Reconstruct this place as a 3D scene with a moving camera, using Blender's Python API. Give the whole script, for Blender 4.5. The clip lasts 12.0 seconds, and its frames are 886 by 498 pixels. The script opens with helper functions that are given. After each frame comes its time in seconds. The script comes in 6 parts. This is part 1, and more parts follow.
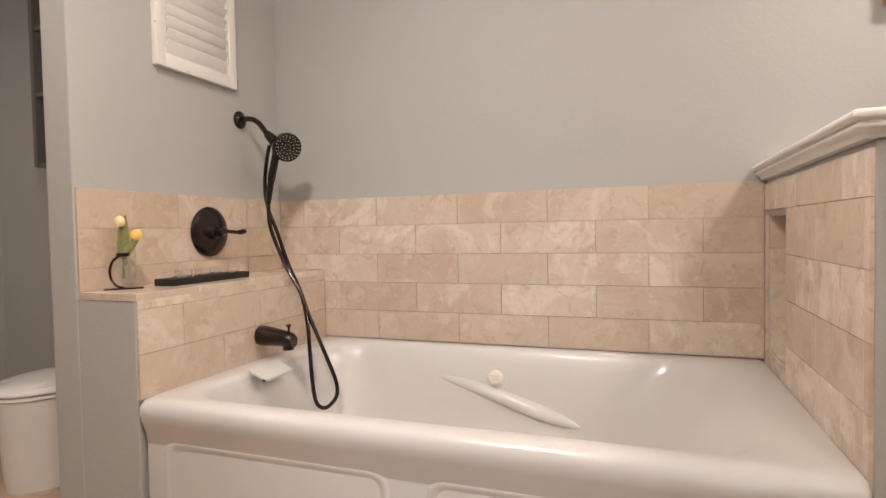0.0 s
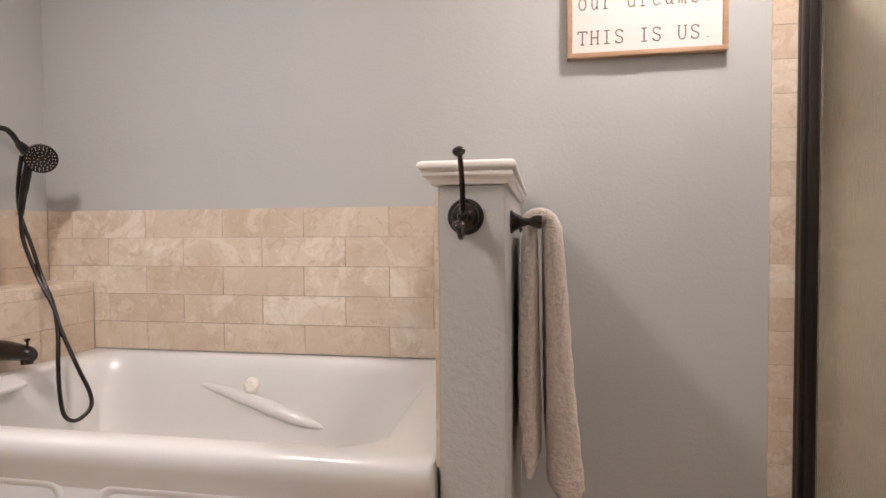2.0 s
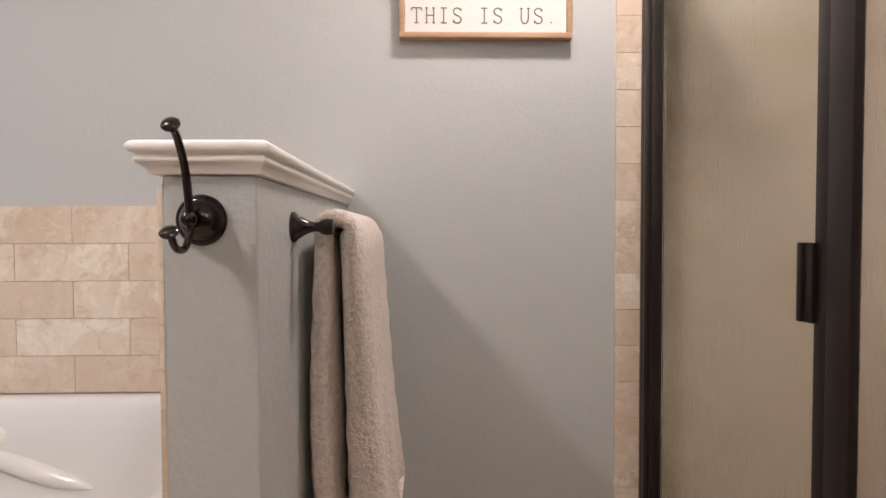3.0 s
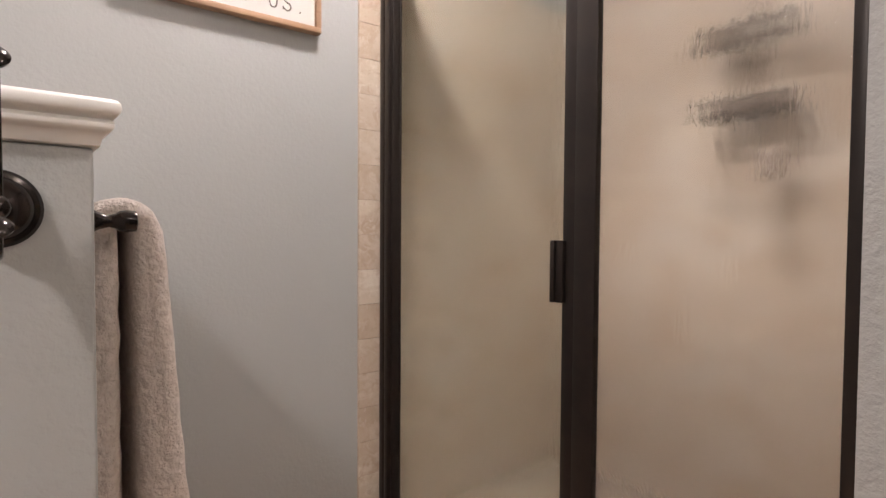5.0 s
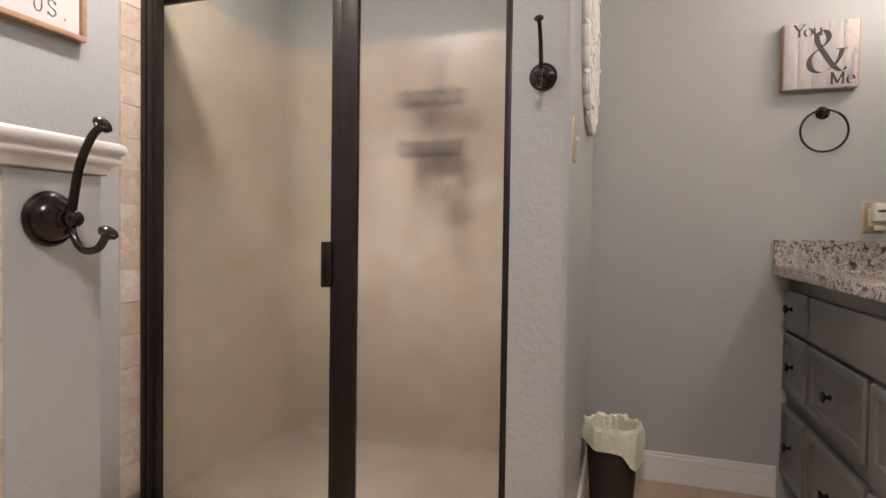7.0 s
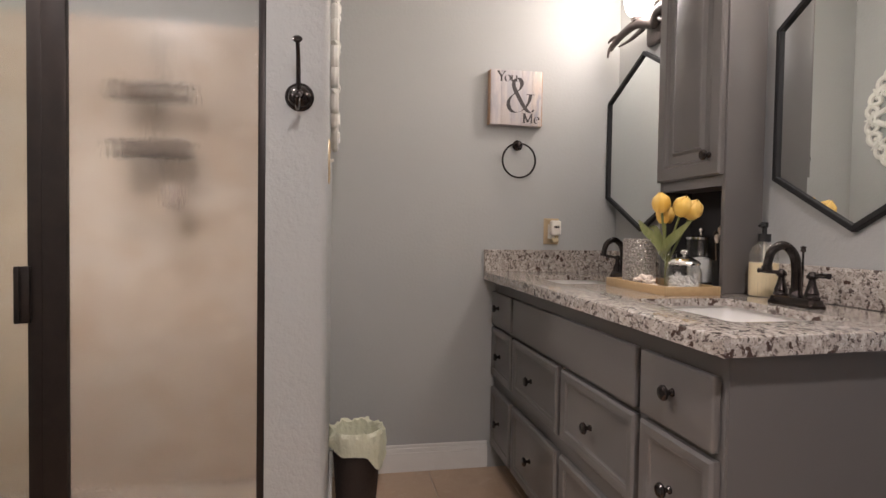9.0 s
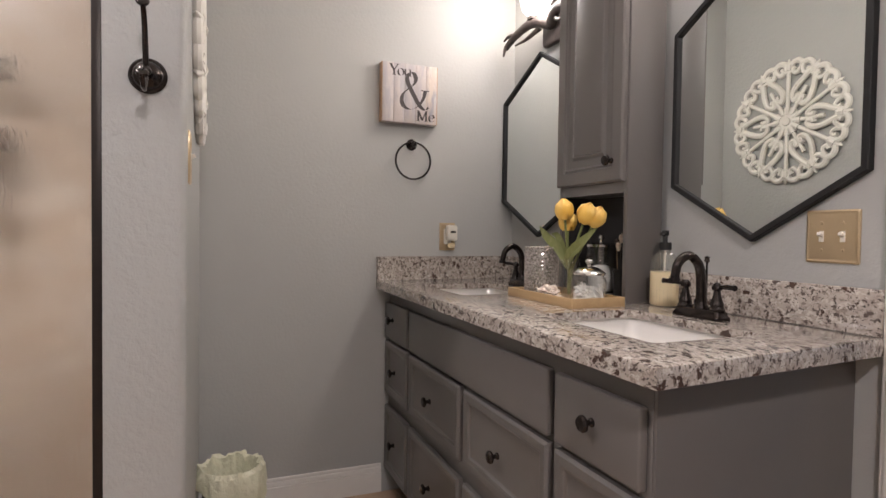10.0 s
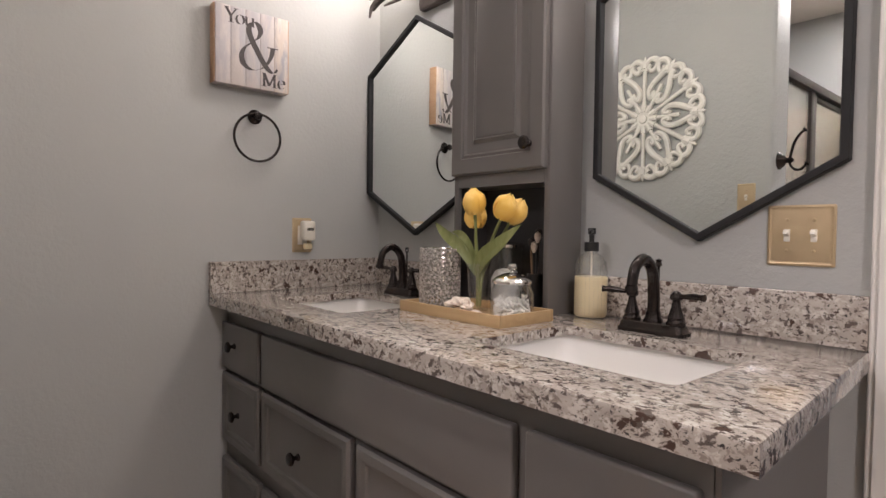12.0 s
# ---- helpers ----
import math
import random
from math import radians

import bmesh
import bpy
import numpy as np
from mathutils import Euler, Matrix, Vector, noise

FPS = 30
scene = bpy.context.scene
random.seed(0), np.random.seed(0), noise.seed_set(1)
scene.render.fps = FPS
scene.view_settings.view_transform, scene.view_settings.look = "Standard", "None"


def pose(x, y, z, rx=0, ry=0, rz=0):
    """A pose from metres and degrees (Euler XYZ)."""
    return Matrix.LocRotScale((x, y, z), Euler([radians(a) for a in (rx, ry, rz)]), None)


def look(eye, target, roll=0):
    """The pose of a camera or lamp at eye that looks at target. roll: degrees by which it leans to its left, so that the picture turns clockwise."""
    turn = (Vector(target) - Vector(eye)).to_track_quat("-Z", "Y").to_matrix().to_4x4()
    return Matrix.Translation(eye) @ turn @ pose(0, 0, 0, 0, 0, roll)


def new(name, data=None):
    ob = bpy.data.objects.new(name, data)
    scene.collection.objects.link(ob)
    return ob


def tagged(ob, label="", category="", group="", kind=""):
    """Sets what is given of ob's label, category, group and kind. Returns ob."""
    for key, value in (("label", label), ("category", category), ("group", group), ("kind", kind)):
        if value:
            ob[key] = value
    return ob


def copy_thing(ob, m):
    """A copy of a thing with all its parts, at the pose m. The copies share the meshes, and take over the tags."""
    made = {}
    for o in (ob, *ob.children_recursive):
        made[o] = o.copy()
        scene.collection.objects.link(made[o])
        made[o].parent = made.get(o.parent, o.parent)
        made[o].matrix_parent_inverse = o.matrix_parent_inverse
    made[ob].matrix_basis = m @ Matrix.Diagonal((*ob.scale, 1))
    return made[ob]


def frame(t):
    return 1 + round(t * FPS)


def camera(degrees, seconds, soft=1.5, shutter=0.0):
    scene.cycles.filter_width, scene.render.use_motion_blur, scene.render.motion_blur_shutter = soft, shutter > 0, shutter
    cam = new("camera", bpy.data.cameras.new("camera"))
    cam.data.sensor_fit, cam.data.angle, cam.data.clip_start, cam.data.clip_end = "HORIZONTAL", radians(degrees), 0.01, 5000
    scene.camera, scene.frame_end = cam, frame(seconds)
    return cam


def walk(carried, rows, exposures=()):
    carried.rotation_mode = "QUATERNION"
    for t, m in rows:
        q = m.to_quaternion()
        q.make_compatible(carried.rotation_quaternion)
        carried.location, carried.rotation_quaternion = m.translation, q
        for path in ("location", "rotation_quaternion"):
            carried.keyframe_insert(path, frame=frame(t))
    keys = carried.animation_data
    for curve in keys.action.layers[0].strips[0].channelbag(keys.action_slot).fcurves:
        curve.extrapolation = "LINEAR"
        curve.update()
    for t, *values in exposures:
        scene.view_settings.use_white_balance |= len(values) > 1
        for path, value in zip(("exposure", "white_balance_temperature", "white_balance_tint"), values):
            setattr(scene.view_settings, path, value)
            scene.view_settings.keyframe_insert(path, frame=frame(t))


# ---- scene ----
cam = camera(76.9, 12.0)
PATH = [
    (0, (0.0, 0.0, 0.934), (-0.687, 1.877, 0.867), -1.1),
    (0.5, (0.057, -0.045, 0.958), (-0.585, 1.847, 0.888), -1.0),
    (1, (0.184, -0.098, 0.981), (-0.386, 1.818, 0.908), -0.8),
    (1.5, (0.376, -0.078, 0.99), (-0.085, 1.867, 0.921), -0.4),
    (2, (0.559, -0.014, 0.978), (0.214, 1.955, 0.913), -0.4),
    (2.5, (0.678, 0.119, 0.982), (0.532, 2.112, 0.918), -0.2),
    (3, (0.737, 0.295, 0.987), (0.785, 2.294, 0.928), -0.2),
    (3.5, (0.791, 0.464, 0.989), (1.146, 2.432, 0.936), 0.1),
    (3.7, (0.769, 0.502, 0.99), (1.257, 2.441, 0.933), -0.1),
    (5.5, (0.237, 0.395, 0.988), (1.696, 1.761, 0.928), 0.6),
    (6, (0.069, 0.367, 0.995), (1.696, 1.53, 0.941), 0.5),
    (6.5, (-0.053, 0.376, 0.993), (1.713, 1.314, 0.944), 0.6),
    (7, (-0.127, 0.38, 0.991), (1.771, 1.008, 0.943), 0.8),
    (7.5, (-0.176, 0.418, 0.988), (1.796, 0.752, 0.946), 0.7),
    (7.7, (-0.183, 0.438, 0.988), (1.803, 0.673, 0.945), 0.7),
    (9.3, (-0.11, 0.507, 1.075), (1.827, 0.013, 1.016), 0.9),
    (9.5, (-0.071, 0.512, 1.075), (1.844, -0.059, 1.017), 0.9),
    (10, (0.042, 0.467, 1.094), (1.895, -0.285, 1.038), 0.8),
    (10.5, (0.158, 0.437, 1.097), (1.888, -0.566, 1.048), 0.7),
    (11, (0.289, 0.429, 1.086), (1.893, -0.765, 1.034), 0.8),
    (11.5, (0.416, 0.426, 1.098), (1.957, -0.847, 1.042), 0.8),
    (12, (0.494, 0.435, 1.098), (2.008, -0.87, 1.036), 0.7),
]
# the film's own white balance drifts from warm to cooler
EXPOSURES = [(0.0, 0.0, 7150.0, 10.0), (1.5, 0.0, 6750.0, 10.0), (3.5, 0.0, 6550.0, 10.0), (5.5, -0.1, 6500.0, 10.0), (7.5, -0.1, 6450.0, 10.0), (9.5, -0.08, 6350.0, 10.0), (12.0, -0.08, 6300.0, 10.0)]
walk(cam, [(t, look(eye, target, roll)) for t, eye, target, roll in PATH], EXPOSURES)

# ---- world and large lights ----
world = bpy.data.worlds.new("world")
world.use_nodes = True
scene.world = world
sky = world.node_tree.nodes.new("ShaderNodeTexSky")
sky.sky_type = "NISHITA"
sky.sun_disc = False
sky.sun_elevation, sky.sun_rotation = radians(40), radians(200)
world.node_tree.links.new(sky.outputs[0], world.node_tree.nodes["Background"].inputs[0])
world.node_tree.nodes["Background"].inputs[1].default_value = 0.1


def lamp(name, kind, m, energy, colour, size=0.1, size_y=0.0):
    data = bpy.data.lights.new(name, kind)
    data.energy, data.color = energy, colour
    if kind == "AREA":
        data.shape = "RECTANGLE" if size_y else "DISK"
        data.size = size
        if size_y:
            data.size_y = size_y
    elif kind == "SUN":
        data.angle = size
    else:
        data.shadow_soft_size = size
    ob = new(name, data)
    ob.matrix_world = m
    return ob


WARM = (1.0, 0.90, 0.885)
sun = lamp("sun", "SUN", look((0, -12, 9), (0.5, -4, 0)), 2.5, (1.0, 0.95, 0.88), radians(0.5))
tub_light = lamp("tub_light", "AREA", pose(1.1, 1.47, 2.425), 24.5, WARM, 0.2)
west_light = lamp("west_light", "AREA", pose(-0.62, 0.40, 2.425), 36, WARM, 0.2)
alcove_light = lamp("alcove_light", "AREA", pose(-2.35, 0.75, 2.425), 8, WARM, 0.2)
vanity_light_a = lamp("vanity_light_a", "POINT", pose(1.965, -0.70, 2.06), 12.6, WARM, 0.12)
vanity_light_b = lamp("vanity_light_b", "POINT", pose(1.047, -0.70, 2.06), 10.5, WARM, 0.12)
stall_light = lamp("stall_light", "AREA", pose(1.74, 1.3, 2.425), 6.2, WARM, 0.14)
stall_light.data.spread = radians(66)
window_light = lamp("window_light", "AREA", look((2.6, -7.72, 1.4), (2.2, -1, 1.1)), 120, (0.62, 0.78, 1.0), 1.6, 1.7)


# ---- materials ----
def material(name, colour, rough=0.5, metal=0.0, **more):
    """Principled base; more: bump, bump_scale, spots (colour2, scale, low, high), coat, transmission, ior, emission, random."""
    mat = bpy.data.materials.new(name)
    mat.use_nodes = True
    nt = mat.node_tree
    b = nt.nodes["Principled BSDF"]
    b.inputs["Base Color"].default_value = (*colour, 1)
    b.inputs["Roughness"].default_value = rough
    b.inputs["Metallic"].default_value = metal
    link = nt.links.new
    coord = nt.nodes.new("ShaderNodeTexCoord").outputs["Object"]
    if more.get("random"):
        info = nt.nodes.new("ShaderNodeObjectInfo")
        mul = nt.nodes.new("ShaderNodeVectorMath")
        mul.operation = "MULTIPLY"
        comb = nt.nodes.new("ShaderNodeCombineXYZ")
        for k in range(3):
            link(info.outputs["Random"], comb.inputs[k])
        link(comb.outputs[0], mul.inputs[0])
        mul.inputs[1].default_value = (37, 53, 71)
        add = nt.nodes.new("ShaderNodeVectorMath")
        link(coord, add.inputs[0])
        link(mul.outputs[0], add.inputs[1])
        coord = add.outputs[0]
        vary = info.outputs["Random"]

    def noise_tex(scale, detail=4, rough_=0.55, distort=0.0, stretch=None):
        n = nt.nodes.new("ShaderNodeTexNoise")
        n.inputs["Scale"].default_value = scale
        n.inputs["Detail"].default_value = detail
        n.inputs["Roughness"].default_value = rough_
        n.inputs["Distortion"].default_value = distort
        if stretch:
            mp = nt.nodes.new("ShaderNodeMapping")
            mp.inputs["Scale"].default_value = stretch
            link(coord, mp.inputs["Vector"])
            link(mp.outputs[0], n.inputs["Vector"])
        else:
            link(coord, n.inputs["Vector"])
        return n.outputs["Fac"]

    def ramp(fac, stops):
        r = nt.nodes.new("ShaderNodeValToRGB")
        e = r.color_ramp.elements
        while len(e) < len(stops):
            e.new(0.5)
        for el, (p, c) in zip(e, stops):
            el.position, el.color = p, (*c, 1) if len(c) == 3 else c
        link(fac, r.inputs[0])
        return r.outputs[0]

    def mix(a, c, fac, kind="MIX"):
        m = nt.nodes.new("ShaderNodeMix")
        m.data_type, m.blend_type = "RGBA", kind
        for sock, val in ((m.inputs[0], fac), (m.inputs[6], a), (m.inputs[7], c)):
            if hasattr(val, "is_output"):
                link(val, sock)
            elif isinstance(val, (int, float)):
                sock.default_value = val
            else:
                sock.default_value = (*val, 1)
        return m.outputs[2]

    col = colour
    for scale, c2, lo, hi, amount in more.get("layers", ()):
        f = noise_tex(scale, 5, 0.6, more.get("distort", 0.4), more.get("stretch"))
        f = ramp(f, ((lo, (0, 0, 0)), (hi, (amount, amount, amount))))
        col = mix(col, c2, f)
    if more.get("vary"):
        c2, amount = more["vary"]
        mm = nt.nodes.new("ShaderNodeMath")
        mm.operation = "MULTIPLY"
        mm.inputs[1].default_value = amount
        link(vary, mm.inputs[0])
        col = mix(col, c2, mm.outputs[0])
    if hasattr(col, "is_output"):
        link(col, b.inputs["Base Color"])
    if more.get("rough_var"):
        f = ramp(noise_tex(more.get("rough_scale", 12)), ((0.3, (rough - more["rough_var"],) * 3), (0.7, (rough + more["rough_var"],) * 3)))
        link(f, b.inputs["Roughness"])
    bumps = more.get("bumps", ())
    last = None
    for scale, dist, strength in bumps:
        f = noise_tex(scale, 3, 0.55, 0.0, more.get("bump_stretch"))
        bp = nt.nodes.new("ShaderNodeBump")
        bp.inputs["Distance"].default_value = dist
        bp.inputs["Strength"].default_value = strength
        link(f, bp.inputs["Height"])
        if last:
            link(last, bp.inputs["Normal"])
        last = bp.outputs[0]
    if last:
        link(last, b.inputs["Normal"])
    b.inputs["Transmission Weight"].default_value = more.get("transmission", 0)
    b.inputs["IOR"].default_value = more.get("ior", 1.5)
    b.inputs["Coat Weight"].default_value = more.get("coat", 0)
    b.inputs["Coat Roughness"].default_value = 0.08
    if more.get("emission"):
        b.inputs["Emission Color"].default_value = (*more["emission"], 1)
        b.inputs["Emission Strength"].default_value = more.get("glow", 1)
    return mat


PAINT = material("grey wall paint", (0.425, 0.429, 0.419), 0.6, layers=((1.3, (0.395, 0.399, 0.39), 0.4, 0.7, 0.5),), bumps=((75, 0.005, 0.20), (190, 0.002, 0.14)))
KNOCKDOWN = material("knockdown textured grey paint", (0.425, 0.429, 0.419), 0.5, layers=((1.3, (0.395, 0.399, 0.39), 0.4, 0.7, 0.5),), bumps=((62, 0.008, 0.36), (150, 0.003, 0.25)))
CEILING = material("ceiling paint", (0.74, 0.72, 0.69), 0.8, bumps=((60, 0.004, 0.3),))
TILE = material("beige marble tile", (0.675, 0.585, 0.48), 0.2, random=True, distort=1.0, vary=((0.49, 0.375, 0.275), 0.62),
                layers=((4.0, (0.50, 0.385, 0.285), 0.46, 0.66, 0.75), (7.0, (0.79, 0.72, 0.63), 0.53, 0.62, 0.75), (19, (0.45, 0.325, 0.23), 0.55, 0.66, 0.5), (30, (0.78, 0.71, 0.62), 0.56, 0.66, 0.55), (80, (0.52, 0.41, 0.31), 0.52, 0.7, 0.3)),
                rough_var=0.07, bumps=((30, 0.0006, 0.3),))
GROUT = material("tan grout", (0.52, 0.43, 0.35), 0.85, layers=((40, (0.38, 0.29, 0.22), 0.4, 0.7, 0.6),), bumps=((200, 0.001, 0.4),))
FLOOR_TILE = material("floor tile", (0.50, 0.36, 0.25), 0.3, random=True, layers=((6, (0.42, 0.29, 0.2), 0.4, 0.7, 0.7), (18, (0.58, 0.45, 0.33), 0.55, 0.7, 0.5)), distort=1.0, bumps=((40, 0.001, 0.3),))
ACRYLIC = material("glossy white acrylic", (0.63, 0.62, 0.605), 0.28, coat=0.35, layers=((3, (0.605, 0.595, 0.58), 0.45, 0.7, 0.4),))
PORCELAIN = material("white porcelain", (0.82, 0.80, 0.77), 0.08, coat=0.4)
TRIM = material("white trim paint", (0.78, 0.76, 0.73), 0.35, layers=((8, (0.72, 0.70, 0.67), 0.5, 0.7, 0.5),), bumps=((25, 0.0015, 0.2),))
SHUTTER = material("distressed white paint", (0.76, 0.74, 0.71), 0.5, layers=((22, (0.16, 0.11, 0.08), 0.685, 0.70, 0.85),), stretch=(1, 0.3, 3), bumps=((60, 0.001, 0.3),))
BRONZE = material("oil rubbed bronze", (0.028, 0.021, 0.019), 0.19, 0.75, coat=0.3, layers=((30, (0.07, 0.04, 0.03), 0.55, 0.75, 0.5),))
BLACKMETAL = material("dark bronze aluminium", (0.022, 0.017, 0.015), 0.4, 0.5, layers=((15, (0.035, 0.025, 0.02), 0.4, 0.7, 0.6),))
BLACKFRAME = material("black mirror frame", (0.005, 0.005, 0.006), 0.62, layers=((20, (0.011, 0.011, 0.012), 0.4, 0.7, 0.6),))
MIRROR = material("mirror", (0.84, 0.87, 0.855), 0.0, 1.0)
CABINET = material("grey cabinet paint", (0.145, 0.135, 0.128), 0.33, layers=((3, (0.13, 0.12, 0.115), 0.4, 0.7, 0.6),), bumps=((14, 0.002, 0.12), (90, 0.0008, 0.15)))
# near-black colour standing for the shade in the tower's nook
NOOK_SHADE = material("nook shade", (0.02, 0.018, 0.018), 0.6)
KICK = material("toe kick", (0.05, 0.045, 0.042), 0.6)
WICKER = material("dark wicker", (0.035, 0.024, 0.02), 0.55, bumps=((60, 0.004, 0.6),))
LINER = material("thin pale green bag", (0.72, 0.71, 0.55), 0.35, layers=((9, (0.62, 0.62, 0.45), 0.4, 0.7, 0.6),), bumps=((22, 0.02, 0.7), (60, 0.006, 0.4)))
TOWEL = material("taupe towel", (0.68, 0.60, 0.55), 0.95, layers=((90, (0.52, 0.44, 0.39), 0.42, 0.68, 0.7),), bumps=((240, 0.004, 0.7), (75, 0.012, 0.8)))
WOODFRAME = material("light oak", (0.46, 0.29, 0.18), 0.5, layers=((14, (0.34, 0.2, 0.12), 0.4, 0.75, 0.7),), stretch=(1, 1, 6), bumps=((80, 0.001, 0.3),))
SIGNWHITE = material("painted board", (0.60, 0.58, 0.55), 0.6, layers=((6, (0.64, 0.615, 0.575), 0.5, 0.75, 0.5),), stretch=(0.4, 1, 6))
INK = material("dark lettering", (0.16, 0.13, 0.115), 0.7, layers=((50, (0.25, 0.22, 0.2), 0.62, 0.7, 0.5),))
BLACKINK = material("worn black print", (0.055, 0.045, 0.045), 0.7, layers=((45, (0.16, 0.145, 0.14), 0.6, 0.72, 0.6),))
PLANK = material("whitewashed plank", (0.60, 0.52, 0.46), 0.6, random=True, vary=((0.47, 0.44, 0.45), 0.8), layers=((14, (0.31, 0.32, 0.38), 0.43, 0.56, 0.8), (30, (0.70, 0.64, 0.58), 0.5, 0.66, 0.7), (55, (0.30, 0.27, 0.27), 0.60, 0.70, 0.5)), stretch=(1, 2, 0.45), bumps=((50, 0.001, 0.3),))
BRASS = material("satin brass", (0.60, 0.47, 0.30), 0.36, 0.7, layers=((12, (0.50, 0.38, 0.24), 0.4, 0.7, 0.5),), bumps=((150, 0.0004, 0.3),), bump_stretch=(1, 1, 0.1))
MAUVE = material("mauve plastic", (0.34, 0.27, 0.23), 0.5)
IVORY = material("ivory plastic", (0.78, 0.74, 0.66), 0.3)
RAIN = material("rain textured glass", (0.95, 0.965, 0.94), 0.10, transmission=1.0, ior=1.4, bumps=((140, 0.003, 0.30), (50, 0.003, 0.10)), bump_stretch=(1, 1, 0.25))
RAIN_DOOR = material("greenish rain textured glass", (0.895, 0.935, 0.86), 0.13, transmission=1.0, ior=1.4, bumps=((160, 0.0025, 0.24), (50, 0.003, 0.09)), bump_stretch=(1, 1, 0.25))
STALLFLOOR = material("brown shower floor tile", (0.31, 0.26, 0.215), 0.5, layers=((5, (0.20, 0.16, 0.13), 0.4, 0.7, 0.7),))
CRYSTAL = material("crystal bead", (0.64, 0.60, 0.56), 0.28, 0.5, layers=((150, (0.16, 0.14, 0.125), 0.40, 0.62, 0.9),))
CHROME = material("polished chrome", (0.75, 0.74, 0.72), 0.1, 1.0)
COTTON = material("cotton swab", (0.90, 0.88, 0.84), 0.9)
SHELL = material("sea shell", (0.76, 0.66, 0.57), 0.4, layers=((60, (0.40, 0.27, 0.20), 0.5, 0.62, 0.75), (30, (0.85, 0.78, 0.72), 0.5, 0.7, 0.6)), bumps=((45, 0.004, 0.5),))
TRAYWOOD = material("pale bamboo", (0.52, 0.36, 0.19), 0.45, layers=((10, (0.42, 0.28, 0.14), 0.4, 0.7, 0.7),), stretch=(0.3, 4, 6), bumps=((90, 0.0006, 0.3),))
PETAL = material("yellow tulip petal", (0.86, 0.53, 0.10), 0.5, layers=((14, (0.90, 0.66, 0.26), 0.45, 0.7, 0.6),))
PETAL_PALE = material("pale tulip petal", (0.80, 0.70, 0.38), 0.55)
LEAF = material("tulip leaf", (0.17, 0.19, 0.06), 0.45, layers=((20, (0.27, 0.28, 0.12), 0.4, 0.7, 0.7),), stretch=(4, 4, 0.5))
SOAP = material("cream lotion", (0.80, 0.68, 0.44), 0.4)
BLACKPLASTIC = material("black plastic", (0.015, 0.015, 0.015), 0.35)
CARVED = material("carved white wood", (0.78, 0.76, 0.71), 0.6, layers=((35, (0.52, 0.44, 0.36), 0.66, 0.72, 0.6),), bumps=((70, 0.0015, 0.4),))
WALLTILE = material("shower wall tile", (0.58, 0.50, 0.43), 0.3, layers=((4, (0.48, 0.36, 0.26), 0.4, 0.7, 0.7), (9, (0.70, 0.60, 0.49), 0.5, 0.7, 0.6)), distort=1.2)
BULB = material("lit frosted shade", (0.9, 0.85, 0.75), 0.5, emission=(1.0, 0.85, 0.68), glow=9)
LENS = material("downlight lens", (0.9, 0.88, 0.84), 0.5, emission=(1.0, 0.86, 0.70), glow=6)
ANTLER = material("dark bronze antler", (0.075, 0.06, 0.055), 0.45, 0.3, layers=((25, (0.14, 0.115, 0.1), 0.45, 0.7, 0.6),), bumps=((60, 0.002, 0.4),))
BEDWALL = material("bedroom paint", (0.55, 0.56, 0.57), 0.7, bumps=((70, 0.003, 0.3),))
BEDFLOOR = material("grey wood plank floor", (0.22, 0.20, 0.19), 0.5, random=True, layers=((8, (0.13, 0.11, 0.1), 0.4, 0.7, 0.7),), stretch=(6, 0.5, 1))
SHEER = material("sheer white curtain", (0.85, 0.87, 0.9), 0.8, transmission=0.55, ior=1.05)
OUTSIDE = material("bright outdoors", (0.5, 0.6, 0.6), 0.9, emission=(0.70, 0.90, 1.0), glow=3.0)
LINEN = material("white upholstery", (0.72, 0.72, 0.74), 0.9, bumps=((200, 0.001, 0.4),))
GLASSBLUE = material("bottle white plastic", (0.78, 0.76, 0.74), 0.3)


